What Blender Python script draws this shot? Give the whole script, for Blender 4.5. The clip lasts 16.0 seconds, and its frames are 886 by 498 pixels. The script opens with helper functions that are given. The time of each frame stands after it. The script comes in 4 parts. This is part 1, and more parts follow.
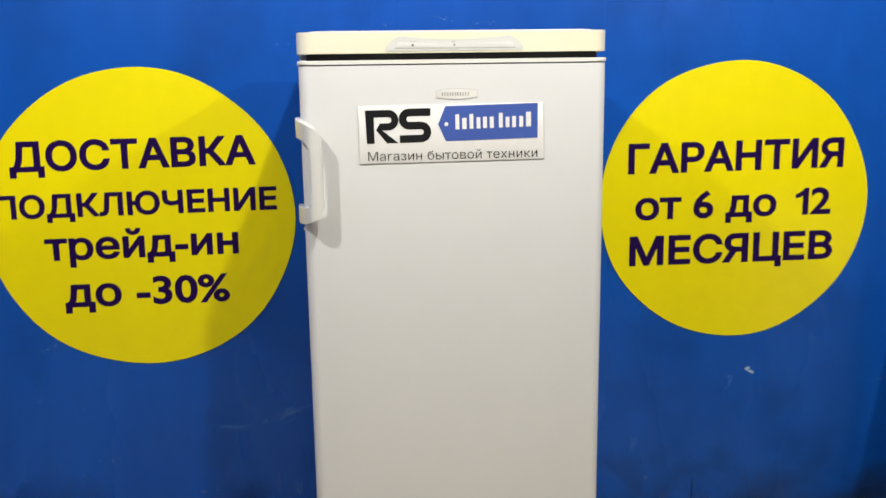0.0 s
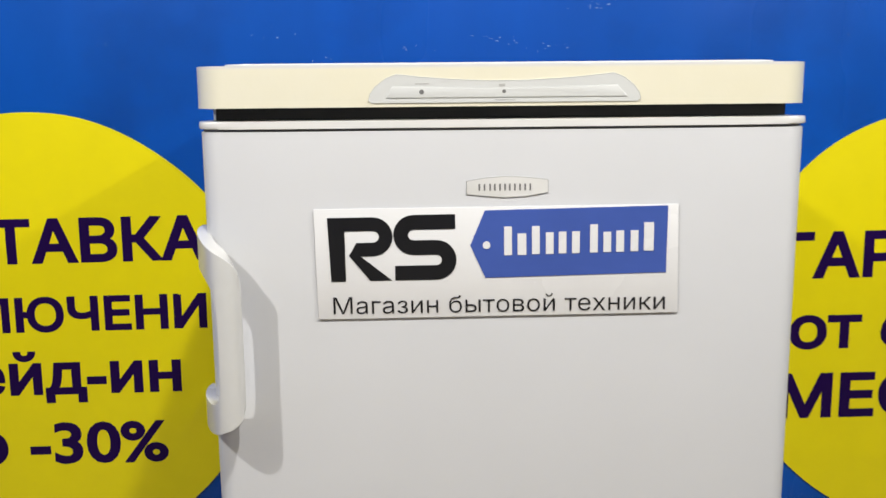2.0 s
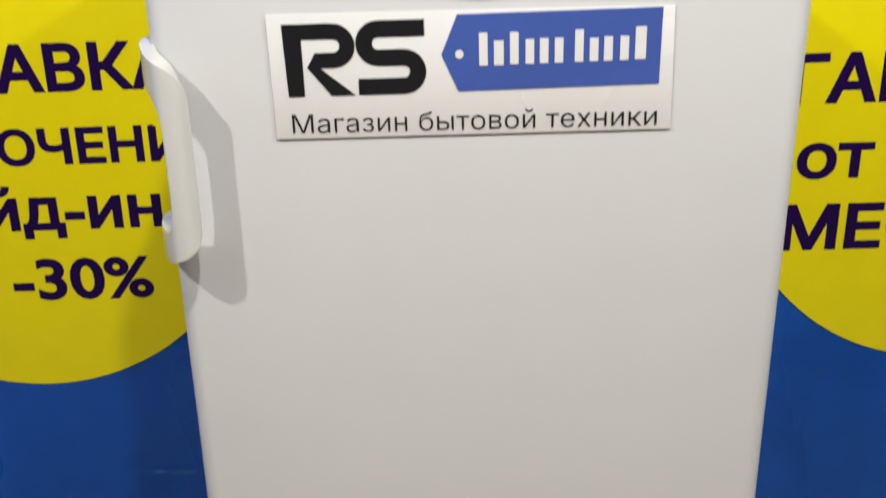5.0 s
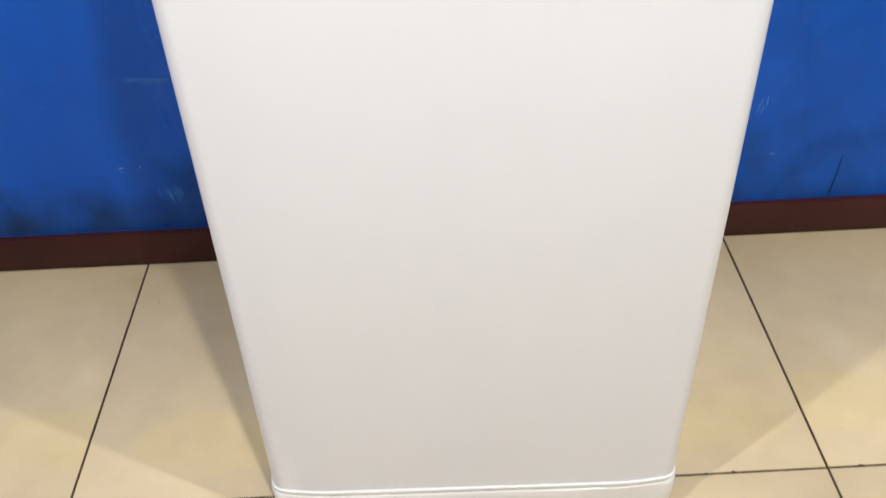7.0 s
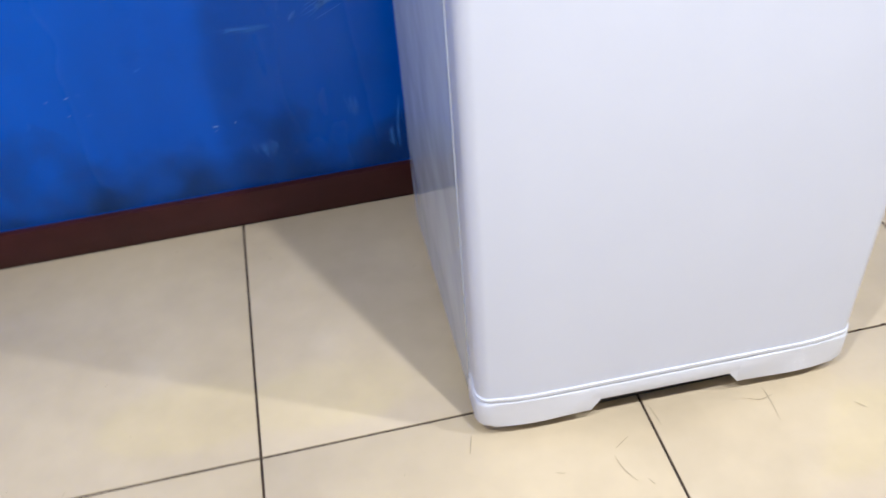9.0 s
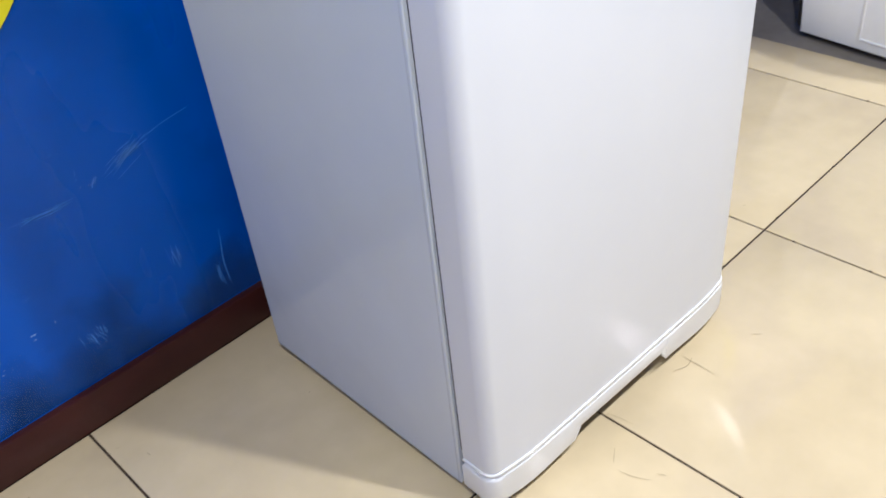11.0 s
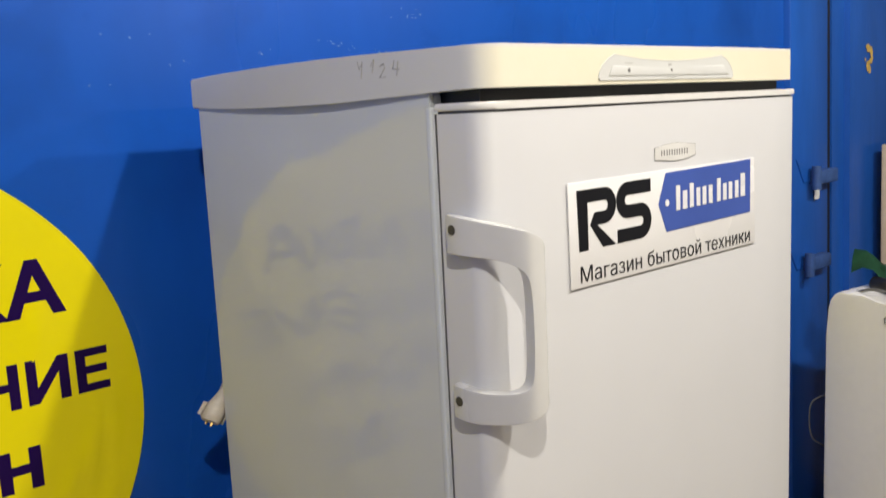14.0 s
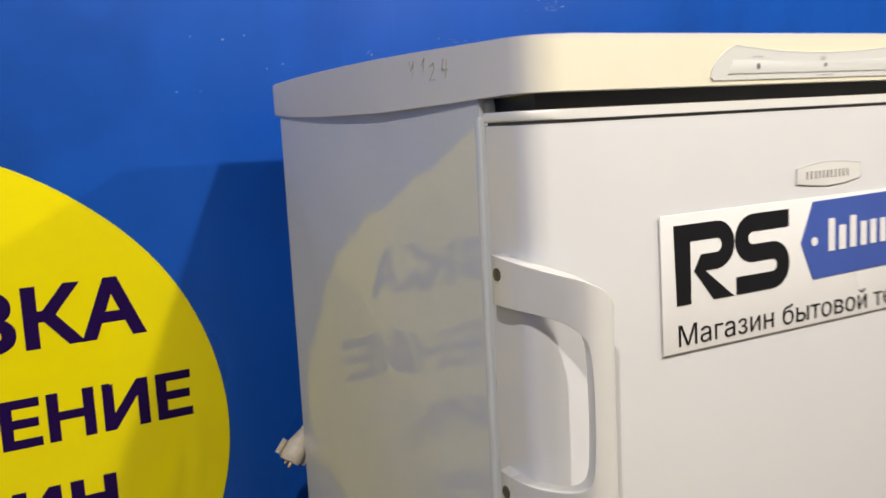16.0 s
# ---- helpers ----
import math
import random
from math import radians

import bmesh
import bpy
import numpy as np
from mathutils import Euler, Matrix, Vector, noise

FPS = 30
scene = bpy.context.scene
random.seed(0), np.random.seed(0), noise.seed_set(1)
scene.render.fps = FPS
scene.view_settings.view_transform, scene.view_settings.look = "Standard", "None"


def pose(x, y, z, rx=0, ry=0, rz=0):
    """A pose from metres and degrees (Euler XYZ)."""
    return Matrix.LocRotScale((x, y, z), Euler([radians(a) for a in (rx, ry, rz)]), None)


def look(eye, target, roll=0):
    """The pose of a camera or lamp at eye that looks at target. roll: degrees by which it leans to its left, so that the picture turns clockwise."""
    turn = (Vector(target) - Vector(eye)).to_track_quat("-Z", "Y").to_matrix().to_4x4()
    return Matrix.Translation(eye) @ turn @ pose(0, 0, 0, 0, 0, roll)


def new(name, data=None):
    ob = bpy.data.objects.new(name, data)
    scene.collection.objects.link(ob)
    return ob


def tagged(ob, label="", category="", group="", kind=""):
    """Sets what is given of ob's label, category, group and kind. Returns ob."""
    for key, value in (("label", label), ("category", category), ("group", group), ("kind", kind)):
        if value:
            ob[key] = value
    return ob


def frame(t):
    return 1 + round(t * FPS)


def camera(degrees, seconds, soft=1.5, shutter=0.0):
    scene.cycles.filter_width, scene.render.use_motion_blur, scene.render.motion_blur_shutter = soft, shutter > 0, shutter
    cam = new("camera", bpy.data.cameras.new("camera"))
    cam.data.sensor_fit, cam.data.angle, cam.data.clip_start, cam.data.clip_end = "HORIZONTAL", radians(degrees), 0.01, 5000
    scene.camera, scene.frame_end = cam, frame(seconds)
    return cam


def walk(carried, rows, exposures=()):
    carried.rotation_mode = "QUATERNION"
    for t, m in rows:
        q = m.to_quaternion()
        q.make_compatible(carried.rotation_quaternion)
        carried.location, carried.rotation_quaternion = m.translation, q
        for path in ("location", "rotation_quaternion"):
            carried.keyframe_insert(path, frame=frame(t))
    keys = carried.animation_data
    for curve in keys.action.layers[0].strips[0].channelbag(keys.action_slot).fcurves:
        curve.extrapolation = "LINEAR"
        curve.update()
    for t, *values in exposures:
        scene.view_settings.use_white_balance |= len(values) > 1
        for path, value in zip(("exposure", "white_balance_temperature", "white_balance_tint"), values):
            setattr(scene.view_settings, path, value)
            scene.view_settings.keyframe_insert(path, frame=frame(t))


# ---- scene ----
cam = camera(52.18, 16.0, shutter=0.35)
PATH = [
    (0, (-0.2188, -1.7571, 1.3361), (-0.0079, 0.2004, 0.9843), -0.72),
    (0.5, (-0.1191, -1.4992, 1.3621), (0.0081, 0.4671, 1.0194), -0.85),
    (1, (-0.0961, -1.2862, 1.3731), (-0.0045, 0.6837, 1.0402), -0.37),
    (1.5, (-0.1283, -1.0500, 1.4028), (0.0556, 0.9206, 1.1147), -0.79),
    (2, (-0.0950, -0.8912, 1.3997), (-0.0259, 1.0836, 1.0914), -0.42),
    (2.5, (-0.0604, -0.8185, 1.4093), (-0.0334, 1.1640, 1.1472), -0.10),
    (3, (-0.0561, -0.7973, 1.4113), (-0.0330, 1.1838, 1.1380), -0.25),
    (3.2, (-0.0569, -0.7983, 1.4108), (-0.0312, 1.1828, 1.1376), -0.58),
    (5.3, (-0.0547, -0.8283, 1.3343), (-0.0128, 1.0283, 0.5918), -1.18),
    (5.5, (-0.0508, -0.8288, 1.3125), (-0.0157, 0.9982, 0.4996), -1.62),
    (5.9, (-0.0529, -0.8225, 1.2627), (-0.0099, 0.9291, 0.2984), -1.72),
    (6, (-0.0544, -0.8239, 1.2560), (-0.0019, 0.9084, 0.2579), -1.81),
    (6.5, (-0.0540, -0.8257, 1.2207), (-0.0021, 0.8279, 0.0970), -1.89),
    (7, (-0.0452, -0.8036, 1.1888), (-0.0193, 0.7524, -0.0676), -2.22),
    (7.5, (-0.0355, -0.7982, 1.1516), (-0.0262, 0.6627, -0.2143), -2.36),
    (8, (-0.0244, -0.7778, 1.1235), (-0.0399, 0.6072, -0.3193), -3.19),
    (8.5, (-0.1735, -0.8102, 1.1251), (-0.1306, 0.5886, -0.3037), -4.17),
    (8.8, (-0.3790, -0.8441, 1.1278), (-0.2936, 0.5994, -0.2538), -6.12),
    (9, (-0.4669, -0.8397, 1.1339), (-0.2271, 0.6642, -0.1625), -4.95),
    (9.2, (-0.5222, -0.7671, 1.1144), (-0.1695, 0.7229, -0.1723), -6.79),
    (11.3, (-0.8748, -0.5910, 1.1608), (0.2383, 0.5902, -0.0078), -5.51),
    (11.5, (-0.8783, -0.5882, 1.1758), (0.2818, 0.6076, 0.0693), -4.94),
    (12, (-0.8767, -0.5843, 1.2184), (0.3424, 0.6974, 0.2852), -4.63),
    (12.5, (-0.8843, -0.5919, 1.2592), (0.3822, 0.7739, 0.5306), -4.76),
    (13, (-0.8791, -0.5868, 1.3032), (0.4138, 0.8363, 0.7525), -4.15),
    (13.5, (-0.8858, -0.5922, 1.3375), (0.4299, 0.8604, 0.9392), -3.80),
    (14, (-0.8959, -0.5998, 1.3696), (0.4356, 0.8673, 1.0962), -3.31),
    (14.5, (-0.9011, -0.6050, 1.3871), (0.4353, 0.8694, 1.1863), -3.03),
    (15, (-0.8970, -0.5981, 1.3897), (0.4326, 0.8840, 1.2005), -2.91),
    (15.5, (-0.8627, -0.5769, 1.3844), (0.4008, 0.9572, 1.1606), -2.83),
    (15.8, (-0.7705, -0.5552, 1.3813), (0.3527, 1.0819, 1.1398), -3.27),
    (16, (-0.6653, -0.5368, 1.3724), (0.2852, 1.2059, 1.1283), -3.27),
]
EXPOSURES = [
    (0.0, 0.20, 7100, 6), (0.5, 0.02, 7350, 9), (1.0, 0.04, 7050, 8), (1.5, 0.04, 6800, 7), (3.0, -0.14, 6750, 11), (5.5, 0.08, 7000, 7), (6.0, 0.50, 6950, 7), (6.5, 0.70, 6750, 9), (7.0, 0.84, 6600, 9),
    (8.0, 0.82, 5950, 11), (8.5, 0.70, 5750, 13), (9.0, 0.95, 5650, 14), (11.5, 0.99, 6150, 9), (12.5, 0.67, 6850, 7), (13.0, 0.51, 7000, 7), (13.5, 0.21, 7600, 9), (14.0, 0.17, 7350, 9), (16.0, 0.08, 7400, 10),
]
walk(cam, [(t, look(eye, target, roll)) for t, eye, target, roll in PATH], EXPOSURES)

# ---- light: ceiling bulbs in two rows, some inferred, three added as fill; faint ambient ----
WALL_Y = 0.684
CEILING_Z = 2.60
world = bpy.data.worlds.new("world")
scene.world = world
world.use_nodes = True
world.node_tree.nodes["Background"].inputs[0].default_value = (0.8, 0.85, 1.0, 1)
world.node_tree.nodes["Background"].inputs[1].default_value = 0.01

# The lamp at x -2.48 and the last two are added fill.
LAMPS = [
    (0.14, -0.94, 74.0), (-1.12, -0.96, 74.0), (1.51, -0.94, 82.0), (-2.48, -0.98, 16.0), (2.10, -3.70, 22.0),
    (0.18, -3.70, 4.0), (-1.15, -3.70, 3.0),
]


def lamp(x, y, power):
    """A compact downlight: all its light goes down into the room."""
    data = bpy.data.lights.new("bulb_light", "SPOT")
    data.spot_size, data.spot_blend = radians(172), 0.12
    data.shadow_soft_size, data.energy = 0.032, power
    data.color = (1.0, 0.99, 0.985)
    ob = new("bulb_light", data)
    ob.matrix_world = pose(x, y, CEILING_Z - 0.112)
    return ob


for lx, ly, lp in LAMPS:
    lamp(lx, ly, lp)


# ---- materials ----
def material(name, colour, rough=0.5, var=0.06, big=1.5, small=40.0, bump=0.05, bump_scale=60.0,
             metal=0.0, coat=0.0, tint=None, stretch=(1, 1, 1), rough_var=0.06, wave=0.0, wave_scale=3.0, emit=0.0, piece=0.0, spec=0.5, coat_rough=0.08):
    m = bpy.data.materials.new(name)
    m.use_nodes = True
    nt = m.node_tree
    n, link = nt.nodes, nt.links.new
    bsdf = n["Principled BSDF"]
    co = n.new("ShaderNodeTexCoord")
    mp = n.new("ShaderNodeMapping")
    mp.inputs["Scale"].default_value = stretch
    link(co.outputs["Object"], mp.inputs[0])
    t1, t2 = n.new("ShaderNodeTexNoise"), n.new("ShaderNodeTexNoise")
    t1.inputs["Scale"].default_value, t1.inputs["Detail"].default_value = big, 4
    t2.inputs["Scale"].default_value, t2.inputs["Detail"].default_value = small, 3
    link(mp.outputs[0], t1.inputs[0]), link(mp.outputs[0], t2.inputs[0])
    add = n.new("ShaderNodeMath")
    add.operation = "MULTIPLY_ADD"
    add.inputs[1].default_value = 0.4
    link(t2.outputs[0], add.inputs[0]), link(t1.outputs[0], add.inputs[2])
    ramp = n.new("ShaderNodeMapRange")
    ramp.inputs[1].default_value, ramp.inputs[2].default_value = 0.4, 1.0
    link(add.outputs[0], ramp.inputs[0])
    mix = n.new("ShaderNodeMix")
    mix.data_type = "RGBA"
    c = Vector(colour)
    d = Vector(tint) if tint else c * (1 - 2 * var)
    mix.inputs[6].default_value = (*(c * (1 + var)), 1)
    mix.inputs[7].default_value = (*d, 1)
    link(ramp.outputs[0], mix.inputs[0])
    colour_out = mix.outputs[2]
    if piece:
        info, hsv, span = n.new("ShaderNodeObjectInfo"), n.new("ShaderNodeHueSaturation"), n.new("ShaderNodeMapRange")
        span.inputs[3].default_value, span.inputs[4].default_value = 1 - piece, 1 + piece
        link(info.outputs["Random"], span.inputs[0]), link(span.outputs[0], hsv.inputs["Value"])
        link(colour_out, hsv.inputs["Color"])
        colour_out = hsv.outputs[0]
    link(colour_out, bsdf.inputs["Base Color"])
    rr = n.new("ShaderNodeMapRange")
    rr.inputs[3].default_value, rr.inputs[4].default_value = max(rough - rough_var, 0.02), rough + rough_var
    link(t1.outputs[0], rr.inputs[0]), link(rr.outputs[0], bsdf.inputs["Roughness"])
    bsdf.inputs["Metallic"].default_value = metal
    bsdf.inputs["Specular IOR Level"].default_value = spec
    bsdf.inputs["Coat Weight"].default_value = coat
    bsdf.inputs["Coat Roughness"].default_value = coat_rough
    t3, b = n.new("ShaderNodeTexNoise"), n.new("ShaderNodeBump")
    t3.inputs["Scale"].default_value, t3.inputs["Detail"].default_value = bump_scale, 3
    b.inputs["Strength"].default_value, b.inputs["Distance"].default_value = bump, 0.002
    link(mp.outputs[0], t3.inputs[0]), link(t3.outputs[0], b.inputs["Height"])
    normal = b.outputs[0]
    if wave:
        t4, b2 = n.new("ShaderNodeTexNoise"), n.new("ShaderNodeBump")
        t4.inputs["Scale"].default_value, t4.inputs["Detail"].default_value = wave_scale, 1
        b2.inputs["Strength"].default_value, b2.inputs["Distance"].default_value = wave, 0.01
        link(co.outputs["Object"], t4.inputs[0]), link(t4.outputs[0], b2.inputs["Height"])
        link(normal, b2.inputs["Normal"])
        normal = b2.outputs[0]
    link(normal, bsdf.inputs["Normal"])
    if emit:
        bsdf.inputs["Emission Color"].default_value = (1, 0.96, 0.9, 1)
        bsdf.inputs["Emission Strength"].default_value = emit
    return m


M = {}
M["wall_blue"] = material("blue enamel wall paint", (0.002, 0.082, 0.445), 0.28, 0.10, 1.6, 9, 0.10, 25, stretch=(1.6, 1, 0.5), wave=0.20, wave_scale=3.0, rough_var=0.08, spec=0.28)
M["steel_blue"] = material("blue painted steel", (0.008, 0.095, 0.44), 0.34, 0.14, 2.0, 14, 0.14, 40, stretch=(2, 1, 0.4), wave=0.2, spec=0.35)
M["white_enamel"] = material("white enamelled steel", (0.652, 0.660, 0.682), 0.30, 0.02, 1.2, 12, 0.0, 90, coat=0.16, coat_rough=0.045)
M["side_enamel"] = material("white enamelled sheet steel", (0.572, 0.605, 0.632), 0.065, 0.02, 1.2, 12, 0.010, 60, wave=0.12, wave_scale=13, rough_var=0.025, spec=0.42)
M["white_plastic"] = material("white moulded plastic", (0.71, 0.705, 0.69), 0.30, 0.02, 4, 60, 0.03, 120, coat=0.3)
M["machine_white"] = material("white enamelled casing", (0.82, 0.815, 0.80), 0.30, 0.03, 3, 40, 0.02, 120, coat=0.2)
M["handle_plastic"] = material("greyish white moulded plastic", (0.63, 0.63, 0.62), 0.26, 0.03, 6, 60, 0.0, 120, coat=0.25, coat_rough=0.06)
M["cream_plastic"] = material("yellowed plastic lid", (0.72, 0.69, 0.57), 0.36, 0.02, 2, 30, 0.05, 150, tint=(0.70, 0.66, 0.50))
M["panel_plastic"] = material("pale grey plastic panel", (0.60, 0.61, 0.60), 0.30, 0.02, 8, 80, 0.02, 120)
M["rubber"] = material("grey rubber seal", (0.11, 0.11, 0.11), 0.6, 0.08, 10, 60, 0.05, 80)
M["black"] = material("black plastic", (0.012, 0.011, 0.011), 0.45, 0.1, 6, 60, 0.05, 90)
M["soft_line"] = material("pale grey print", (0.42, 0.42, 0.41), 0.5, 0.08, 10, 60, 0.02, 90)
M["grey_line"] = material("grey print", (0.16, 0.16, 0.16), 0.5, 0.08, 10, 60, 0.02, 90)
M["screw"] = material("screw dark with recess shade", (0.060, 0.056, 0.052), 0.45, 0.1, 30, 120, 0.1, 200)
M["yellow"] = material("yellow vinyl film", (0.84, 0.72, 0.006), 0.30, 0.03, 2.5, 20, 0.03, 60, wave=0.45, wave_scale=5.5)
M["purple"] = material("dark violet vinyl", (0.013, 0.001, 0.060), 0.42, 0.08, 5, 40, 0.03, 60, spec=0.15)
M["sign_white"] = material("white magnetic vinyl", (0.76, 0.76, 0.765), 0.26, 0.015, 6, 40, 0.02, 80, wave=0.05, wave_scale=9)
M["sign_black"] = material("black vinyl print", (0.010, 0.010, 0.012), 0.32, 0.15, 12, 60, 0.03, 90)
M["sign_blue"] = material("blue vinyl print", (0.055, 0.105, 0.40), 0.30, 0.06, 7, 50, 0.02, 80)
M["tile"] = material("polished beige porcelain", (0.585, 0.474, 0.294), 0.11, 0.08, 3.0, 16, 0.02, 60, tint=(0.485, 0.388, 0.240), rough_var=0.04, piece=0.035, wave=0.03, wave_scale=3)
M["joint"] = material("dark brown grout", (0.050, 0.028, 0.014), 0.8, 0.35, 30, 60, 0.3, 150)
M["baseboard"] = material("dark brown painted skirting", (0.048, 0.011, 0.009), 0.40, 0.2, 3, 25, 0.14, 50, spec=0.28)
M["concrete"] = material("grey dusty concrete", (0.16, 0.14, 0.12), 0.8, 0.15, 3, 30, 0.4, 90)
M["plaster"] = material("grey of the unseen ceiling", (0.34, 0.335, 0.32), 0.8, 0.05, 1.5, 20, 0.1, 60)
M["chip"] = material("bare white primer", (0.42, 0.55, 0.72), 0.6, 0.15, 60, 200, 0.0, 200, spec=0.1)
M["front_paint"] = material("dark grey-blue of the unseen walls", (0.11, 0.13, 0.17), 0.6, 0.12, 1.5, 15, 0.1, 60)
M["scratch"] = material("scratched pale blue paint", (0.10, 0.29, 0.78), 0.6, 0.15, 30, 120, 0.0, 200, spec=0.05)
M["scuff"] = material("brown scuff", (0.49, 0.395, 0.245), 0.25, 0.15, 20, 90, 0.1, 200)
M["lamp_body"] = material("white lamp housing", (0.8, 0.8, 0.8), 0.4, 0.02, 6, 60, 0.02, 90)
M["diffuser"] = material("lit lamp diffuser", (0.8, 0.8, 0.8), 0.5, 0.01, 6, 60, 0.0, 90, emit=2.0)
M["green"] = material("green fabric", (0.012, 0.10, 0.045), 0.85, 0.25, 20, 200, 0.4, 300)
M["beige"] = material("raw beige board", (0.62, 0.50, 0.36), 0.7, 0.08, 3, 40, 0.1, 80)
M["plug_white"] = material("old off-white plastic", (0.66, 0.60, 0.50), 0.45, 0.15, 40, 120, 0.1, 200)
M["brass"] = material("brass pins", (0.55, 0.40, 0.16), 0.35, 0.1, 40, 120, 0.1, 200, metal=1.0)
M["yellow_paint"] = material("ochre paint daub", (0.58, 0.38, 0.10), 0.6, 0.2, 30, 90, 0.3, 120)
M["pencil"] = material("pencil strokes", (0.46, 0.44, 0.40), 0.6, 0.2, 80, 300, 0.1, 200)
M["dust"] = material("dusty blue steel", (0.028, 0.080, 0.25), 0.7, 0.25, 18, 90, 0.3, 120)


def yellowed_front(m, grey_white):
    """The lid has yellowed on its front; the sides stay grey-white, the top rim too as a painted highlight."""
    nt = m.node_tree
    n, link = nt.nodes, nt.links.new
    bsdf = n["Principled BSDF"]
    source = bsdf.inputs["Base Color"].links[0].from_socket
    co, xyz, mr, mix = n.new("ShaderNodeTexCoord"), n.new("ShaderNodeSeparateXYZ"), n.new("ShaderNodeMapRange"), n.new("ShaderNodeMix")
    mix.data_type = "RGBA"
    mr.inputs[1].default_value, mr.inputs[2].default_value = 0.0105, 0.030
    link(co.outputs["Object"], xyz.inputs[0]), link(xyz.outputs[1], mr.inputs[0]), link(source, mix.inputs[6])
    # Height mask that whitens the top rim to paint its highlight.
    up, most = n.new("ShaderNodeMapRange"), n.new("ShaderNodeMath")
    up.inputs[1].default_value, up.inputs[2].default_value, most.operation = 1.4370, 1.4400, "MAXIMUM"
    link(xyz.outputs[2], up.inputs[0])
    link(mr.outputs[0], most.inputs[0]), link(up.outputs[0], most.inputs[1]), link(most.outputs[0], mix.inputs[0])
    mix.inputs[7].default_value = (*grey_white, 1)
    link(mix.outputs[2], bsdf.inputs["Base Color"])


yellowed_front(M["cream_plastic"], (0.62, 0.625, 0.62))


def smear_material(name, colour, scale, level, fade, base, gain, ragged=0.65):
    """A ragged, see-through film of dirt and darkening that thins out upwards from the line base."""
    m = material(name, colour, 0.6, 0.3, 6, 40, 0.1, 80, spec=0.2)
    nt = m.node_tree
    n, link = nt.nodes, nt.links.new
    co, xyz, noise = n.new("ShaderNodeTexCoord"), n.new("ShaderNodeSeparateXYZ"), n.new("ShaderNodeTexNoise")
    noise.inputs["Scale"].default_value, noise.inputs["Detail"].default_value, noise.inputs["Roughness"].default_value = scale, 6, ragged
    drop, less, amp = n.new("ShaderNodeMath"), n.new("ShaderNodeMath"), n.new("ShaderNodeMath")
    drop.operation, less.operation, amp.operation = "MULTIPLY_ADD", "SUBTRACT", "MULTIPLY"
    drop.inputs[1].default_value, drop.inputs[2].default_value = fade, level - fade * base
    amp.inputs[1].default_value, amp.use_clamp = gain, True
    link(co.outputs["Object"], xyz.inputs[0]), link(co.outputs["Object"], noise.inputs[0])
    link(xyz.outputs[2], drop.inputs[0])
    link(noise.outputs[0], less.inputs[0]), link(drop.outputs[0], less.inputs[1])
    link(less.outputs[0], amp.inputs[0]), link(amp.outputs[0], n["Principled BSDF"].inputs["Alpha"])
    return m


# Dirt at the skirting; its spread upwards also paints the lower wall's shade.
M["wall_dirt_shade"] = smear_material("greenish grey dirt with painted shade", (0.030, 0.062, 0.100), 6, 0.28, 1.6, 0.08, 1.6, 0.52)
M["wall_smudge"] = smear_material("dull smudges in the paint", (0.004, 0.066, 0.33), 3.2, 0.50, 0.0, 0.0, 1.1)

from mathutils.geometry import delaunay_2d_cdt

# ---- mesh helpers ----
def thing(name, place, label, category, group="", kind=""):
    ob = new(name)
    ob.location = place
    ob.empty_display_size = 0.1
    return tagged(ob, label, category, group, kind)


def mesh_of(name, bm, mat, angle=32):
    bmesh.ops.recalc_face_normals(bm, faces=bm.faces)
    me = bpy.data.meshes.new(name)
    bm.to_mesh(me)
    bm.free()
    me.materials.append(mat)
    me.polygons.foreach_set("use_smooth", [True] * len(me.polygons))
    me.set_sharp_from_angle(angle=radians(angle))
    return me


def part(name, bm, mat, parent=None, label="", kind="", angle=32):
    ob = new(name, mesh_of(name, bm, mat, angle))
    if parent:
        ob.parent = parent
    return tagged(ob, label, kind=kind)


def structure(name, bm, mat, label, category):
    return tagged(part(name, bm, mat), label, category, kind="structure")


def rbox(x0, y0, z0, x1, y1, z1, bevel=0.0, seg=2, bm=None):
    out = bmesh.new()
    bmesh.ops.create_cube(out, size=1)
    for v in out.verts:
        v.co = Vector((x0 + (v.co.x + 0.5) * (x1 - x0), y0 + (v.co.y + 0.5) * (y1 - y0), z0 + (v.co.z + 0.5) * (z1 - z0)))
    if bevel:
        bmesh.ops.bevel(out, geom=out.edges[:], offset=bevel, segments=seg, affect="EDGES", profile=0.5, clamp_overlap=True)
    if bm is None:
        return out
    me = bpy.data.meshes.new("join")
    out.to_mesh(me)
    out.free()
    bm.from_mesh(me)
    bpy.data.meshes.remove(me)
    return bm


def prism(points, z0, z1, bm=None, bevel=0.0, seg=2):
    """A closed plan outline raised from z0 to z1."""
    out = bmesh.new()
    lower = [out.verts.new((x, y, z0)) for x, y in points]
    upper = [out.verts.new((x, y, z1)) for x, y in points]
    n = len(points)
    caps = [out.faces.new(lower[::-1]), out.faces.new(upper)]
    for i in range(n):
        out.faces.new((lower[i], lower[(i + 1) % n], upper[(i + 1) % n], upper[i]))
    if bevel:
        rim = {e for f in caps for e in f.edges}
        bmesh.ops.bevel(out, geom=list(rim), offset=bevel, segments=seg, affect="EDGES", profile=0.5, clamp_overlap=True)
    if bm is None:
        return out
    me = bpy.data.meshes.new("join")
    out.to_mesh(me)
    out.free()
    bm.from_mesh(me)
    bpy.data.meshes.remove(me)
    return bm


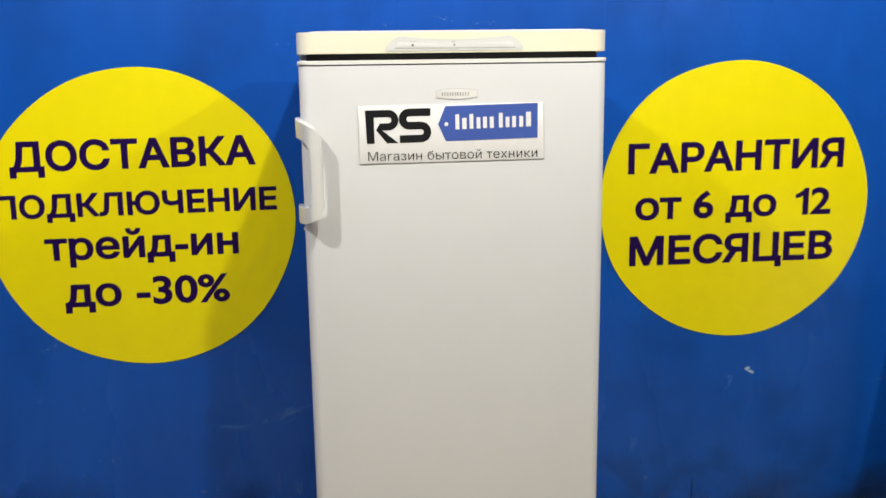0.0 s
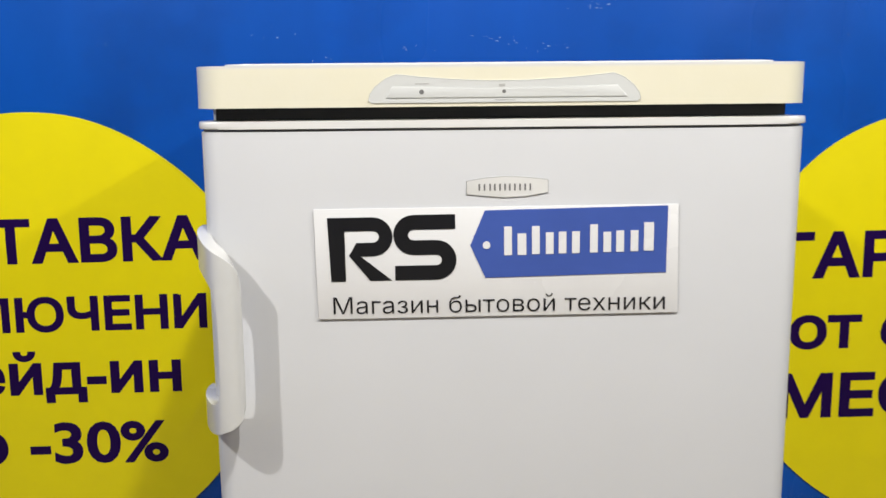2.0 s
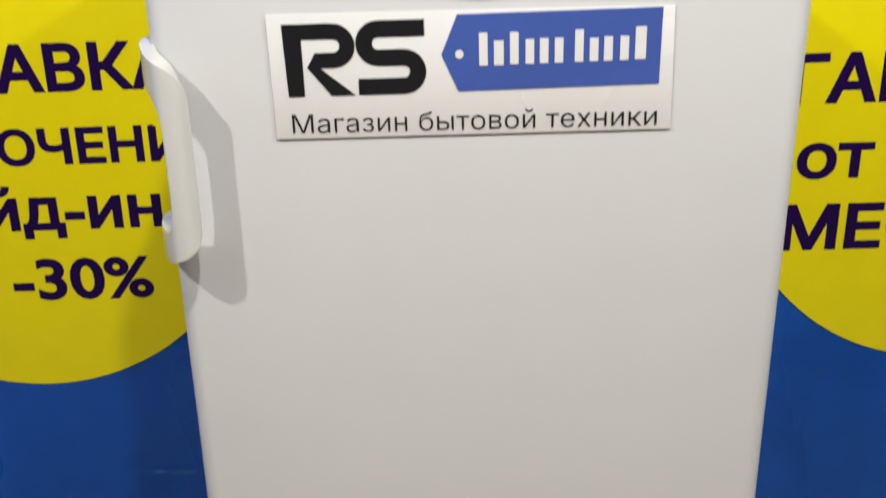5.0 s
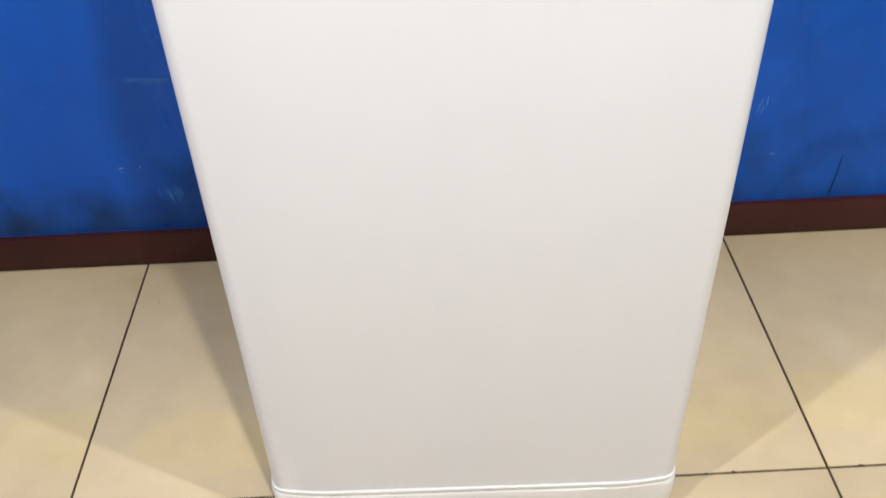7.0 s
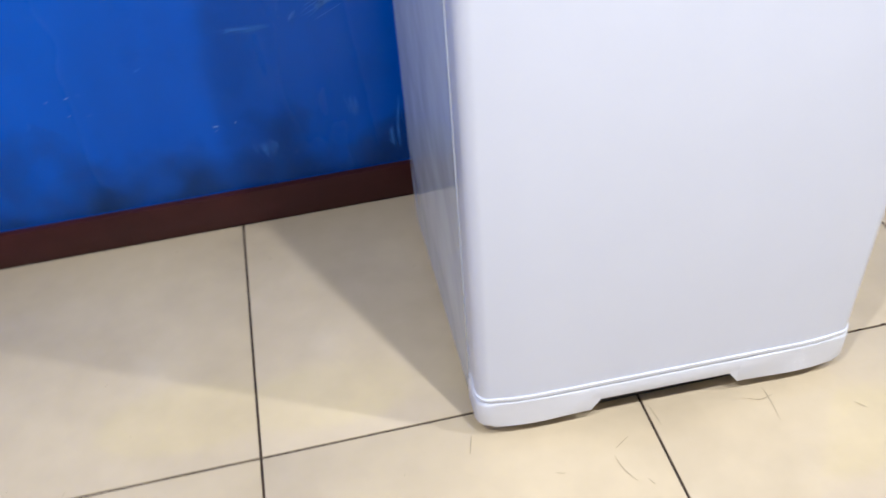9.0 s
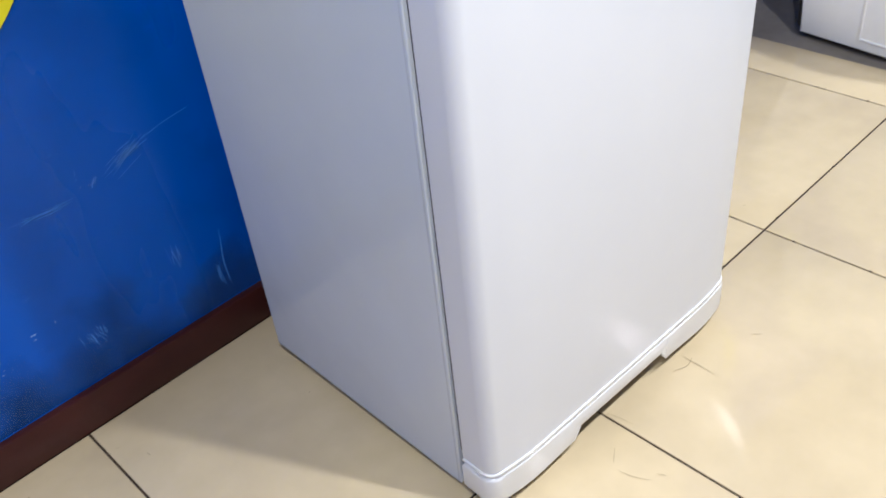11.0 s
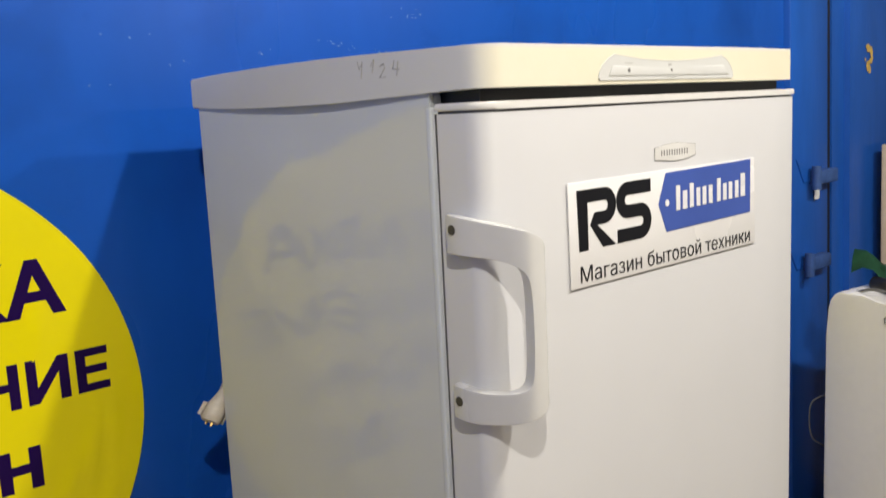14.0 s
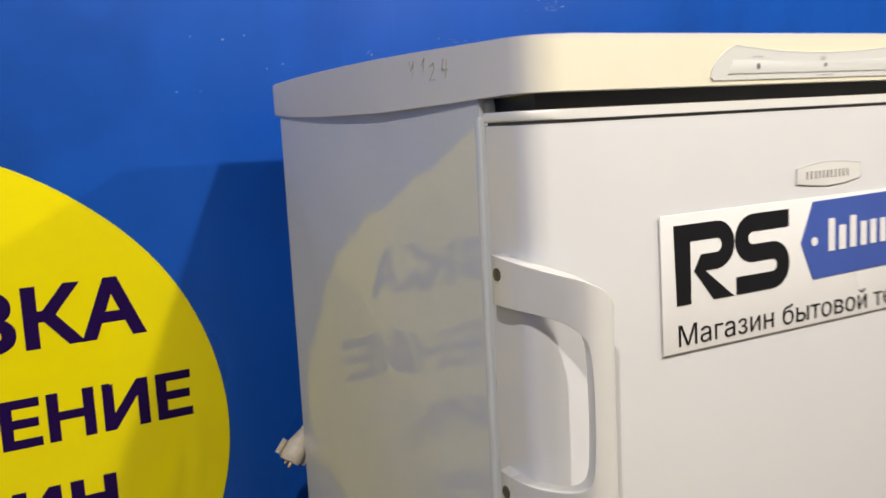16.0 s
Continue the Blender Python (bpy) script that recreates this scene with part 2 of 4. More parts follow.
def plate(points, y_front, y_back, bm=None, bevel=0.0, holes=()):
    """An upright plate: an outline in x and z, from y_front back to y_back."""
    out = prism([(x, z) for x, z in points], -y_back, -y_front, bevel=bevel)
    for v in out.verts:
        v.co = Vector((v.co.x, -v.co.z, v.co.y))
    if bm is None:
        return out
    me = bpy.data.meshes.new("join")
    out.to_mesh(me)
    out.free()
    bm.from_mesh(me)
    bpy.data.meshes.remove(me)
    return bm


def tube(points, radius, sides=8, bm=None):
    bm = bm or bmesh.new()
    pts = [Vector(p) for p in points]
    rings = []
    up = Vector((0.13, 0.27, 0.95)).normalized()
    for i, p in enumerate(pts):
        d = (pts[min(i + 1, len(pts) - 1)] - pts[max(i - 1, 0)]).normalized()
        a = d.cross(up).normalized()
        b = d.cross(a).normalized()
        r = radius(i / (len(pts) - 1)) if callable(radius) else radius
        rings.append([bm.verts.new(p + r * (math.cos(k * math.tau / sides) * a + math.sin(k * math.tau / sides) * b)) for k in range(sides)])
    for r0, r1 in zip(rings, rings[1:]):
        for k in range(sides):
            bm.faces.new((r0[k], r0[(k + 1) % sides], r1[(k + 1) % sides], r1[k]))
    bm.faces.new(rings[0][::-1])
    bm.faces.new(rings[-1])
    return bm


def spline(points, steps=10):
    """A smooth curve through points."""
    p = [Vector(q) for q in points]
    p = [2 * p[0] - p[1]] + p + [2 * p[-1] - p[-2]]
    out = []
    for i in range(1, len(p) - 2):
        for k in range(steps):
            t = k / steps
            out.append(0.5 * (2 * p[i] + (p[i + 1] - p[i - 1]) * t + (2 * p[i - 1] - 5 * p[i] + 4 * p[i + 1] - p[i + 2]) * t * t
                              + (3 * p[i] - p[i - 1] - 3 * p[i + 1] + p[i + 2]) * t ** 3))
    return out + [p[-2]]


def arc(cx, cy, r, a0, a1, n):
    return [(cx + r * math.cos(radians(a0 + (a1 - a0) * k / n)), cy + r * math.sin(radians(a0 + (a1 - a0) * k / n))) for k in range(n + 1)]


def contours(text):
    """The closed outlines of a text in the built-in font."""
    curve = bpy.data.curves.new("words", "FONT")
    curve.body, curve.fill_mode, curve.resolution_u = text, "NONE", 4
    ob = bpy.data.objects.new("words", curve)
    scene.collection.objects.link(ob)
    bpy.context.view_layer.update()
    me = bpy.data.meshes.new_from_object(ob)
    bpy.data.objects.remove(ob)
    after = {}
    for e in me.edges:
        a, b = e.vertices
        after.setdefault(a, []).append(b)
        after.setdefault(b, []).append(a)
    loops, done = [], set()
    for v in range(len(me.vertices)):
        if v in done or v not in after:
            continue
        ring, prev, cur = [v], None, v
        done.add(v)
        nxt = v + 1 if v + 1 in after[v] else after[v][0]
        while nxt != v:
            ring.append(nxt)
            done.add(nxt)
            prev, cur = cur, nxt
            nxt = [q for q in after[cur] if q != prev][0] if len(after[cur]) > 1 else v
        pts = [me.vertices[k].co.to_2d() for k in ring]
        pts = [p for k, p in enumerate(pts) if (p - pts[k - 1]).length > 1e-5]
        if len(pts) > 2:
            loops.append(pts)
    bpy.data.meshes.remove(me)
    return loops


def area(ring):
    return sum(p.x * q.y - q.x * p.y for p, q in zip(ring, ring[1:] + ring[:1])) / 2


def bolder(loops, by):
    """Outlines moved outwards."""
    sign = 1 if sum(area(r) for r in loops) > 0 else -1
    out = []
    for r in loops:
        ring = []
        for k, p in enumerate(r):
            a, b = (p - r[k - 1]).normalized(), (r[(k + 1) % len(r)] - p).normalized()
            na, nb = Vector((a.y, -a.x)) * sign, Vector((b.y, -b.x)) * sign
            m = na + nb
            m = m / max(m.length_squared / 2, 0.5)
            ring.append(p + m * by)
        out.append(ring)
    return out


def filled(loops):
    """Triangles inside the outlines, holes left open."""
    verts, edges = [], []
    for r in loops:
        k = len(verts)
        verts += r
        edges += [(k + n, k + (n + 1) % len(r)) for n in range(len(r))]
    vs, _, faces, *_ = delaunay_2d_cdt(verts, edges, [], 1, 1e-6)
    keep = []
    for f in faces:
        c = sum((vs[n] for n in f), Vector((0, 0))) / len(f)
        wind = 0
        for r in loops:
            for p, q in zip(r, r[1:] + r[:1]):
                if (p.y <= c.y) != (q.y <= c.y):
                    x = p.x + (c.y - p.y) / (q.y - p.y) * (q.x - p.x)
                    if x > c.x:
                        wind += 1 if q.y > p.y else -1
        if wind:
            keep.append(f)
    return vs, keep


def flagged_one(ring):
    """A figure one with a slanting flag, on the stem's place."""
    h, right, low = max(p.y for p in ring), max(p.x for p in ring), min(p.y for p in ring)
    h -= low
    right += 0.20 * h
    return [Vector((right + a * h, low + b * h)) for a, b in
            ((0, 0), (0, 1), (-0.10, 1), (-0.17, 0.90), (-0.27, 0.82), (-0.38, 0.77), (-0.38, 0.68), (-0.26, 0.72), (-0.13, 0.80), (-0.13, 0))]


def lettering(parent, name, mat, body, x0, x1, z0, height, y, bold=0.0, tilt=0.0, thick=0.0006, ref="H"):
    """Words from x0 to x1, their ref letter height tall on the line z0 (at x0), in the plane y; one part a letter."""
    unit = max(p.y for r in contours(ref) for p in r) + bold
    rings = contours(body)
    lo = min(p.x for r in rings for p in r) - bold
    hi = max(p.x for r in rings for p in r) + bold
    sx_, sz_ = (x1 - x0) / (hi - lo), height / unit
    slope = math.tan(radians(tilt))
    at = 0
    for char in body:
        if char == " ":
            continue
        n = len(contours(char))
        loops = [flagged_one(rings[at])] if char == "1" else rings[at:at + n]
        vs, faces = filled(bolder(loops, bold))
        at += n
        bm = bmesh.new()
        made = [bm.verts.new((x0 + (p.x - lo) * sx_, y - thick, z0 + p.y * sz_ + (p.x - lo) * sx_ * slope)) for p in vs]
        for f in faces:
            bm.faces.new([made[k] for k in f])
        rim = [e for e in bm.edges if len(e.link_faces) == 1]
        new_geo = bmesh.ops.extrude_edge_only(bm, edges=rim)["geom"]
        for v in new_geo:
            if isinstance(v, bmesh.types.BMVert):
                v.co.y = y + 0.0002
        part(name, bm, mat, parent, angle=20)


# ---- the large structure ----
X0, X1, Y0 = -3.3, 3.4, -4.7
structure("wall_back", rbox(X0, WALL_Y, -0.1, 1.638, WALL_Y + 0.12, CEILING_Z), M["wall_blue"],
          "glossy blue painted wall with chipped, scratched paint", "wall")
# Unseen walls and ceiling, added and kept dark to hold back bounced light.
structure("wall_left", rbox(X0 - 0.12, Y0, -0.1, X0, WALL_Y + 0.12, CEILING_Z), M["wall_blue"], "unseen side wall, made blue to cut bounced light", "wall")
structure("wall_front", rbox(X0 - 0.12, Y0 - 0.12, -0.1, X1 + 0.12, Y0, CEILING_Z), M["front_paint"], "unseen front wall, kept dark grey-blue to cut bounced light", "wall")
structure("wall_right", rbox(X1, Y0, -0.1, X1 + 0.12, WALL_Y + 0.3, CEILING_Z), M["front_paint"], "unseen end wall, kept dark grey-blue to cut bounced light", "wall")
structure("ceiling", rbox(X0 - 0.12, Y0 - 0.12, CEILING_Z, X1 + 0.12, WALL_Y + 0.3, CEILING_Z + 0.1), M["plaster"], "unseen ceiling, kept grey to cut bounced light", "ceiling")
TILE, TX, TY, FLOOR_END = 0.600, -0.6341, 0.0703, 1.338
floor = structure("floor", rbox(X0, Y0, -0.1, FLOOR_END, WALL_Y, -0.003), M["joint"], "polished beige tile floor with dark narrow joints", "floor")
structure("concrete_floor", rbox(FLOOR_END, Y0, -0.1, X1, WALL_Y + 0.3, -0.004), M["concrete"], "dusty grey concrete floor beside the tiles", "floor")
structure("baseboard", rbox(X0, WALL_Y - 0.018, 0.0, FLOOR_END - 0.02, WALL_Y, 0.078, 0.004), M["baseboard"],
          "dark brown painted skirting board along the blue wall", "baseboard")

# steel post, gate leaf and its hinges, beyond the end of the wall
structure("post", rbox(1.640, WALL_Y - 0.020, -0.004, 1.879, WALL_Y + 0.12, CEILING_Z, 0.006), M["steel_blue"], "blue painted steel post with a worn face", "post")
# Solid black block put into the gap to stand for its shade.
structure("backing", rbox(1.879, WALL_Y + 0.006, -0.004, 1.947, WALL_Y + 0.12, CEILING_Z), M["black"], "black block standing for the shade in the gap beside the post", "gap")
gate = thing("door_1", (0, 0, 0), "blue corrugated steel gate leaf, closed, on welded hinges", "gate", kind="structure")
for gx in (1.947, 2.427, 2.907):
    bm = prism([(gx, WALL_Y + 0.0), (gx + 0.086, WALL_Y + 0.0), (gx + 0.090, WALL_Y - 0.018), (gx + 0.44, WALL_Y - 0.018), (gx + 0.48, WALL_Y),
                (gx + 0.48, WALL_Y + 0.05), (gx, WALL_Y + 0.05)], 0.02, CEILING_Z - 0.02)
    part("leaf", bm, M["steel_blue"], gate)
for hx, hz in ((1.797, 1.146), (1.751, 0.889)):
    hinge = part("hinge", rbox(hx - 0.045, WALL_Y - 0.052, hz - 0.020, hx + 0.085, WALL_Y - 0.018, hz + 0.022, 0.006), M["dust"], gate, "dusty dark blue steel hinge")
    part("pin", tube([(hx - 0.050, WALL_Y - 0.046, hz - 0.034), (hx - 0.050, WALL_Y - 0.046, hz + 0.036)], 0.014, 12), M["dust"], hinge)
    part("strap", plate([(hx - 0.13, hz + 0.060), (hx - 0.035, hz + 0.024), (hx - 0.035, hz - 0.015), (hx - 0.085, hz - 0.010)], WALL_Y - 0.0235, WALL_Y - 0.0195), M["steel_blue"], hinge)
label_tag = part("tag", plate([(1.770, 1.080), (1.798, 1.080), (1.802, 1.114), (1.774, 1.118)], WALL_Y - 0.030, WALL_Y - 0.027), M["sign_white"], gate, "small white tag under the upper hinge")

# ---- ceiling lights ----
# The fixtures are unseen and made up, the fill lamps' ones too.
for lx, ly, lp in LAMPS:
    light = thing("ceiling_light", (lx, ly, CEILING_Z), "assumed round white ceiling light, out of view, switched on", "ceiling light", "ceiling lights")
    part("housing", prism(arc(0, 0, 0.20, 0, 352.5, 47), -0.035, 0.0, bevel=0.008), M["lamp_body"], light)
    part("diffuser", prism(arc(0, 0, 0.17, 0, 352.5, 47), -0.042, -0.034), M["diffuser"], light, "glowing white diffuser")

# ---- refrigerator ----
fridge = thing("refrigerator", (0, 0, 0), "white single-door refrigerator with a yellowed lid, standing on beige tiles", "refrigerator")
FRIDGE = pose(0, -0.0013, 0, 0.943, -0.148, -0.512)
DOOR = pose(0, 0.0056, 0, 0.943, -0.148, -1.404)
fridge.matrix_world = FRIDGE
HALF, TOP, LID_Z, LID_TOP, BACK = 0.2968, 1.3887, 1.4011, 1.4408, 0.563


def face_y(x):
    """How far the door's front falls back towards its edges."""
    return 0.004 * max(0.0, (abs(x) - 0.20) / 0.06) ** 2


def door_outline(grow=0.0, back=0.0655, r=0.021):
    w = HALF + grow
    cr = r + grow
    y = face_y(w - cr) - grow
    pts = [(-w, back)] + [(x, yy) for x, yy in arc(-w + cr, y + cr, cr, 180, 270, 8)]
    pts += [(x, face_y(x) - grow) for x in (-0.25, -0.235, -0.22, -0.20, 0.20, 0.22, 0.235, 0.25)]
    pts += [(x, yy) for x, yy in arc(w - cr, y + cr, cr, 270, 360, 8)] + [(w, back)]
    return pts


door = part("door", prism(door_outline(), 0.0890, 1.3787), M["white_enamel"], fridge, "smooth white door with rounded edges")
door.matrix_basis = FRIDGE.inverted() @ DOOR
part("top_trim", prism(door_outline(0.0022), 1.3814, TOP, bevel=0.0018), M["white_plastic"], door)
# The groove under the trim is coloured dark grey for its shade.
part("groove_shade", prism(door_outline(-0.002), 1.3785, 1.3816), M["grey_line"], door)
# bottom trim with its raised ridge and the cut-out in the middle
TRIM_Z, NOTCH, NOTCH_Z = 0.0255, (-0.124, 0.113), 0.0485
bm = prism(door_outline(0.003), 0.0828, 0.0885, bevel=0.002)
prism(door_outline(0.0), 0.0785, 0.0830, bm)
full = door_outline(0.004)
for points in ([p for p in full if p[0] < NOTCH[0]] + [(NOTCH[0], -0.004), (NOTCH[0], 0.0655)],
               [(NOTCH[1], -0.004)] + [p for p in full if p[0] > NOTCH[1]] + [(NOTCH[1], 0.0655)]):
    prism(points, TRIM_Z, 0.0788, bm, bevel=0.0060, seg=3)
prism([(NOTCH[0] - 0.02, -0.0035), (NOTCH[1] + 0.02, -0.0035), (NOTCH[1] + 0.02, 0.058), (NOTCH[0] - 0.02, 0.058)], NOTCH_Z, 0.0786, bm, bevel=0.003)
for lim, step in ((NOTCH[0], 0.014), (NOTCH[1], -0.014)):
    plate([(lim - step, 0.0550), (lim + step, 0.0550), (lim + step, NOTCH_Z + 0.0005), (lim, TRIM_Z + 0.003), (lim - step, TRIM_Z + 0.003)], -0.0036, 0.03, bm)
part("bottom_trim", bm, M["white_plastic"], door, "glossy white plastic bottom trim with a cut-out")

# Added black block: makes the shade seen through the cut-out.
part("toe_shade_block", rbox(-0.270, 0.034, 0.0035, 0.270, 0.080, 0.070), M["black"], fridge, "black block added as the shade under the door")
gasket = part("gasket", rbox(-0.2915, 0.0650, 0.095, 0.2915, 0.0805, 1.3790), M["rubber"], fridge, "grey rubber door seal")
gasket.matrix_basis = FRIDGE.inverted() @ DOOR
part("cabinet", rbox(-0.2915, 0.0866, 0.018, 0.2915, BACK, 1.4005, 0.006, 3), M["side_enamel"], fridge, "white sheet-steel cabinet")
def side_panel(side):
    """A thin steel sheet, slightly dished under the lid and dented in places."""
    bm = bmesh.new()
    ny, nz, y0, z0 = 40, 110, 0.0876, 0.0185
    sheet_rows = []
    for j in range(nz + 1):
        row = []
        for k in range(ny + 1):
            u, v = k / ny, j / nz
            y, z = y0 + (BACK - 0.001 - y0) * u, z0 + (1.4000 - z0) * v
            hold = min(1.0, 6 * u, 6 * (1 - u)) * min(1.0, 12 * v, 12 * (1 - v) + 0.25)
            dent = 0.0019 * noise.noise((y * 5.0, z * 4.2, 3.1 + side)) + 0.0008 * noise.noise((y * 12.0, z * 9.0, 7.7))
            dish = 0.0034 * math.sin(math.pi * u) * math.exp(-((1.400 - z) / 0.07) ** 2)
            row.append(bm.verts.new((side * (0.2957 + dent * hold - dish), y, z)))
        sheet_rows.append(row)
    for a, b in zip(sheet_rows, sheet_rows[1:]):
        for k in range(ny):
            bm.faces.new((a[k], a[k + 1], b[k + 1], b[k]))
    rim = [e for e in bm.edges if len(e.link_faces) == 1]
    for v in bmesh.ops.extrude_edge_only(bm, edges=rim)["geom"]:
        if isinstance(v, bmesh.types.BMVert):
            v.co.x = side * 0.2900
    return bm


for side in (-1, 1):
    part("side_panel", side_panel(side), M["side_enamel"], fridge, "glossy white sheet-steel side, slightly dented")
for x0, x1 in ((-0.2962, -0.276), (0.276, 0.2962)):
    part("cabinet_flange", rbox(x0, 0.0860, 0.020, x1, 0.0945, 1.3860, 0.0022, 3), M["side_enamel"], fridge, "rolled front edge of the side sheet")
# Black bar fills the gap under the lid in place of its shade.
part("gap_shade_bar", rbox(-0.281, 0.032, 1.3892, 0.281, 0.0900, 1.4009), M["black"], fridge, "black bar standing for the shade between door and lid")
LEAN = math.tan(radians(0.943))
for fx, fy in ((-0.25, 0.13), (0.25, 0.13), (-0.25, 0.52), (0.25, 0.52)):
    part("foot", prism([(fx + a, fy + b) for a, b in arc(0, 0, 0.02, 0, 345, 23)], 0.0002 - LEAN * fy, 0.034, bevel=0.003), M["black"], fridge)

lid_r, LW = 0.030, 0.2987
outline = ([(-LW, BACK + 0.010 - 0.077 * k) for k in range(7)] + arc(-LW + lid_r, 0.010 + lid_r, lid_r, 180, 270, 10)
           + arc(LW - lid_r, 0.010 + lid_r, lid_r, 270, 360, 10) + [(LW, BACK + 0.010 - 0.077 * k) for k in range(6, -1, -1)])
bm = prism(outline, LID_Z, LID_TOP, bevel=0.004, seg=3)
for v in bm.verts:
    bow = math.sin(math.pi * min(1, max(0, (BACK + 0.02 - v.co.y) / 0.54)))
    v.co.z += (0.004 if v.co.z > 1.42 else -0.006) * bow if abs(v.co.x) > 0.27 else 0.0
inner = ([(-0.276, BACK - 0.005)] + arc(-0.276 + lid_r, 0.030 + lid_r, lid_r, 180, 270, 8)
         + arc(0.276 - lid_r, 0.030 + lid_r, lid_r, 270, 360, 8) + [(0.276, BACK - 0.005)])
prism(inner, LID_TOP - 0.0001, LID_TOP + 0.0025, bm, bevel=0.0015)
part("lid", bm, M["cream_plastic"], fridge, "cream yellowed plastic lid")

# control strip let into the front of the lid
cp = [(-0.1275, 1.4048), (-0.1308, 1.4075), (-0.1292, 1.4135), (-0.1245, 1.4200), (-0.1140, 1.4280), (-0.104, 1.4318)]
cp += [(x, 1.4253 + 0.0065 * (x / 0.104) ** 2) for x in (-0.08, -0.05, -0.02, 0.0, 0.02, 0.05, 0.08)]
cp += [(-x, z) for x, z in cp[:6][::-1]]
panel = part("control_panel", plate(cp, 0.0090, 0.02), M["panel_plastic"], fridge, "pale grey control strip with a curved top")
rim = bmesh.new()
tube([(x, 0.0090, z) for x, z in cp], 0.0003, 6, rim)
part("rim", rim, M["panel_plastic"], panel)
ridge = [(-0.114, 1.4093), (-0.108, 1.4203), (-0.06, 1.4188), (0.0, 1.4173), (0.06, 1.4188), (0.108, 1.4203), (0.118, 1.4093)]
part("ridge", plate(ridge, 0.0082, 0.0092, bevel=0.0005), M["panel_plastic"], panel)
part("indicator_lamp", plate(arc(-0.080, 1.4151, 0.0023, 0, 340, 17), 0.0079, 0.0084), M["grey_line"], panel, "small dark round indicator")
part("indicator_lamp", plate(arc(-0.001, 1.4151, 0.0018, 0, 340, 17), 0.0079, 0.0084), M["grey_line"], panel)
for mx, mz, mw, mh in ((-0.003, 1.4210, 0.006, 0.0026), (0.0, 1.4072, 0.020, 0.0006), (-0.0795, 1.4228, 0.013, 0.0008)):
    part("marking", plate([(mx - mw / 2, mz - mh / 2), (mx + mw / 2, mz - mh / 2), (mx + mw / 2, mz + mh / 2), (mx - mw / 2, mz + mh / 2)], 0.0087, 0.0092), M["soft_line"], panel)

# handle: a strip bent round the door's edge, open between its two arms
def handle():
    path = [(-0.2945, 0.0525), (-0.3067, 0.0490), (-0.3085, 0.038), (-0.3070, 0.022), (-0.3017, 0.006), (-0.2950, -0.010),
            (-0.2878, -0.0240), (-0.2815, -0.0330), (-0.2770, -0.0362), (-0.2685, -0.0380), (-0.2608, -0.0373), (-0.2563, -0.0335), (-0.2545, -0.0265)]
    n = len(path)
    top = [1.2830, 1.2830, 1.2825, 1.2806, 1.2775, 1.2748, 1.2722, 1.2702, 1.2676, 1.2638, 1.2575, 1.2500, 1.2425]
    low = [1.0822, 1.0803, 1.0793, 1.0788, 1.0793, 1.0811, 1.0836, 1.0862, 1.0886, 1.0915, 1.0965, 1.1030, 1.1100]
    hole_top = [1.2450, 1.2450, 1.2450, 1.2446, 1.2436, 1.2416, 1.2377, 1.2299, 1.2182]
    hole_low = [1.1129, 1.1129, 1.1129, 1.1119, 1.1109, 1.1119, 1.1139, 1.1187, 1.1265]
    inside = [(-0.2891, 0.0107), (-0.2828, -0.0043), (-0.2775, -0.0120), (-0.2735, -0.0162), (-0.2700, -0.0185), (-0.2665, -0.0203),
              (-0.2635, -0.0218), (-0.2605, -0.0232), (-0.2575, -0.0245)]
    bm = bmesh.new()
    v2 = [Vector(p) for p in path]
    offs = []
    for i in range(n):
        d = (v2[min(i + 1, n - 1)] - v2[max(i - 1, 0)]).normalized()
        offs.append(Vector((d.y, -d.x)) * -1)
    def column(i, q):
        open_here = i < len(hole_top)
        zt, zl = (hole_top[i], hole_low[i]) if open_here else (1.2192, 1.1285)
        return [bm.verts.new((q.x, q.y, z)) for z in (low[i], zl, zt, top[i])]
    last = len(hole_top) - 1
    outer = [column(i, v2[i]) for i in range(n)]
    inner_c = [column(i, v2[i] + offs[i] * 0.0135 if i < 4 else Vector(inside[i - 4])) for i in range(n)]
    for i in range(n - 1):
        for k in range(3):
            if k == 1 and i < last:
                continue
            for cols, flip in ((outer, False), (inner_c, True)):
                q = [cols[i][k], cols[i + 1][k], cols[i + 1][k + 1], cols[i][k + 1]]
                bm.faces.new(q[::-1] if flip else q)
        for k in (0, 3):
            bm.faces.new((outer[i][k], outer[i + 1][k], inner_c[i + 1][k], inner_c[i][k]))
        if i < last:
            for k in (1, 2):
                bm.faces.new((outer[i][k], outer[i + 1][k], inner_c[i + 1][k], inner_c[i][k]))
    for k in range(3):
        bm.faces.new((outer[-1][k], outer[-1][k + 1], inner_c[-1][k + 1], inner_c[-1][k]))
        if k != 1:
            bm.faces.new((outer[0][k], outer[0][k + 1], inner_c[0][k + 1], inner_c[0][k]))
    bm.faces.new((outer[last][1], outer[last][2], inner_c[last][2], inner_c[last][1]))
    bmesh.ops.recalc_face_normals(bm, faces=bm.faces)
    bmesh.ops.bevel(bm, geom=[e for e in bm.edges if len(e.link_faces) == 2 and e.calc_face_angle() > 0.9],
                    offset=0.0034, segments=2, affect="EDGES", profile=0.5, clamp_overlap=True)
    return bm


grip = part("handle", handle(), M["handle_plastic"], fridge, "white plastic bracket handle with two screws", angle=180)
grip.matrix_basis = FRIDGE.inverted() @ DOOR
soften = grip.modifiers.new("rounding", "SUBSURF")
soften.levels = soften.render_levels = 2
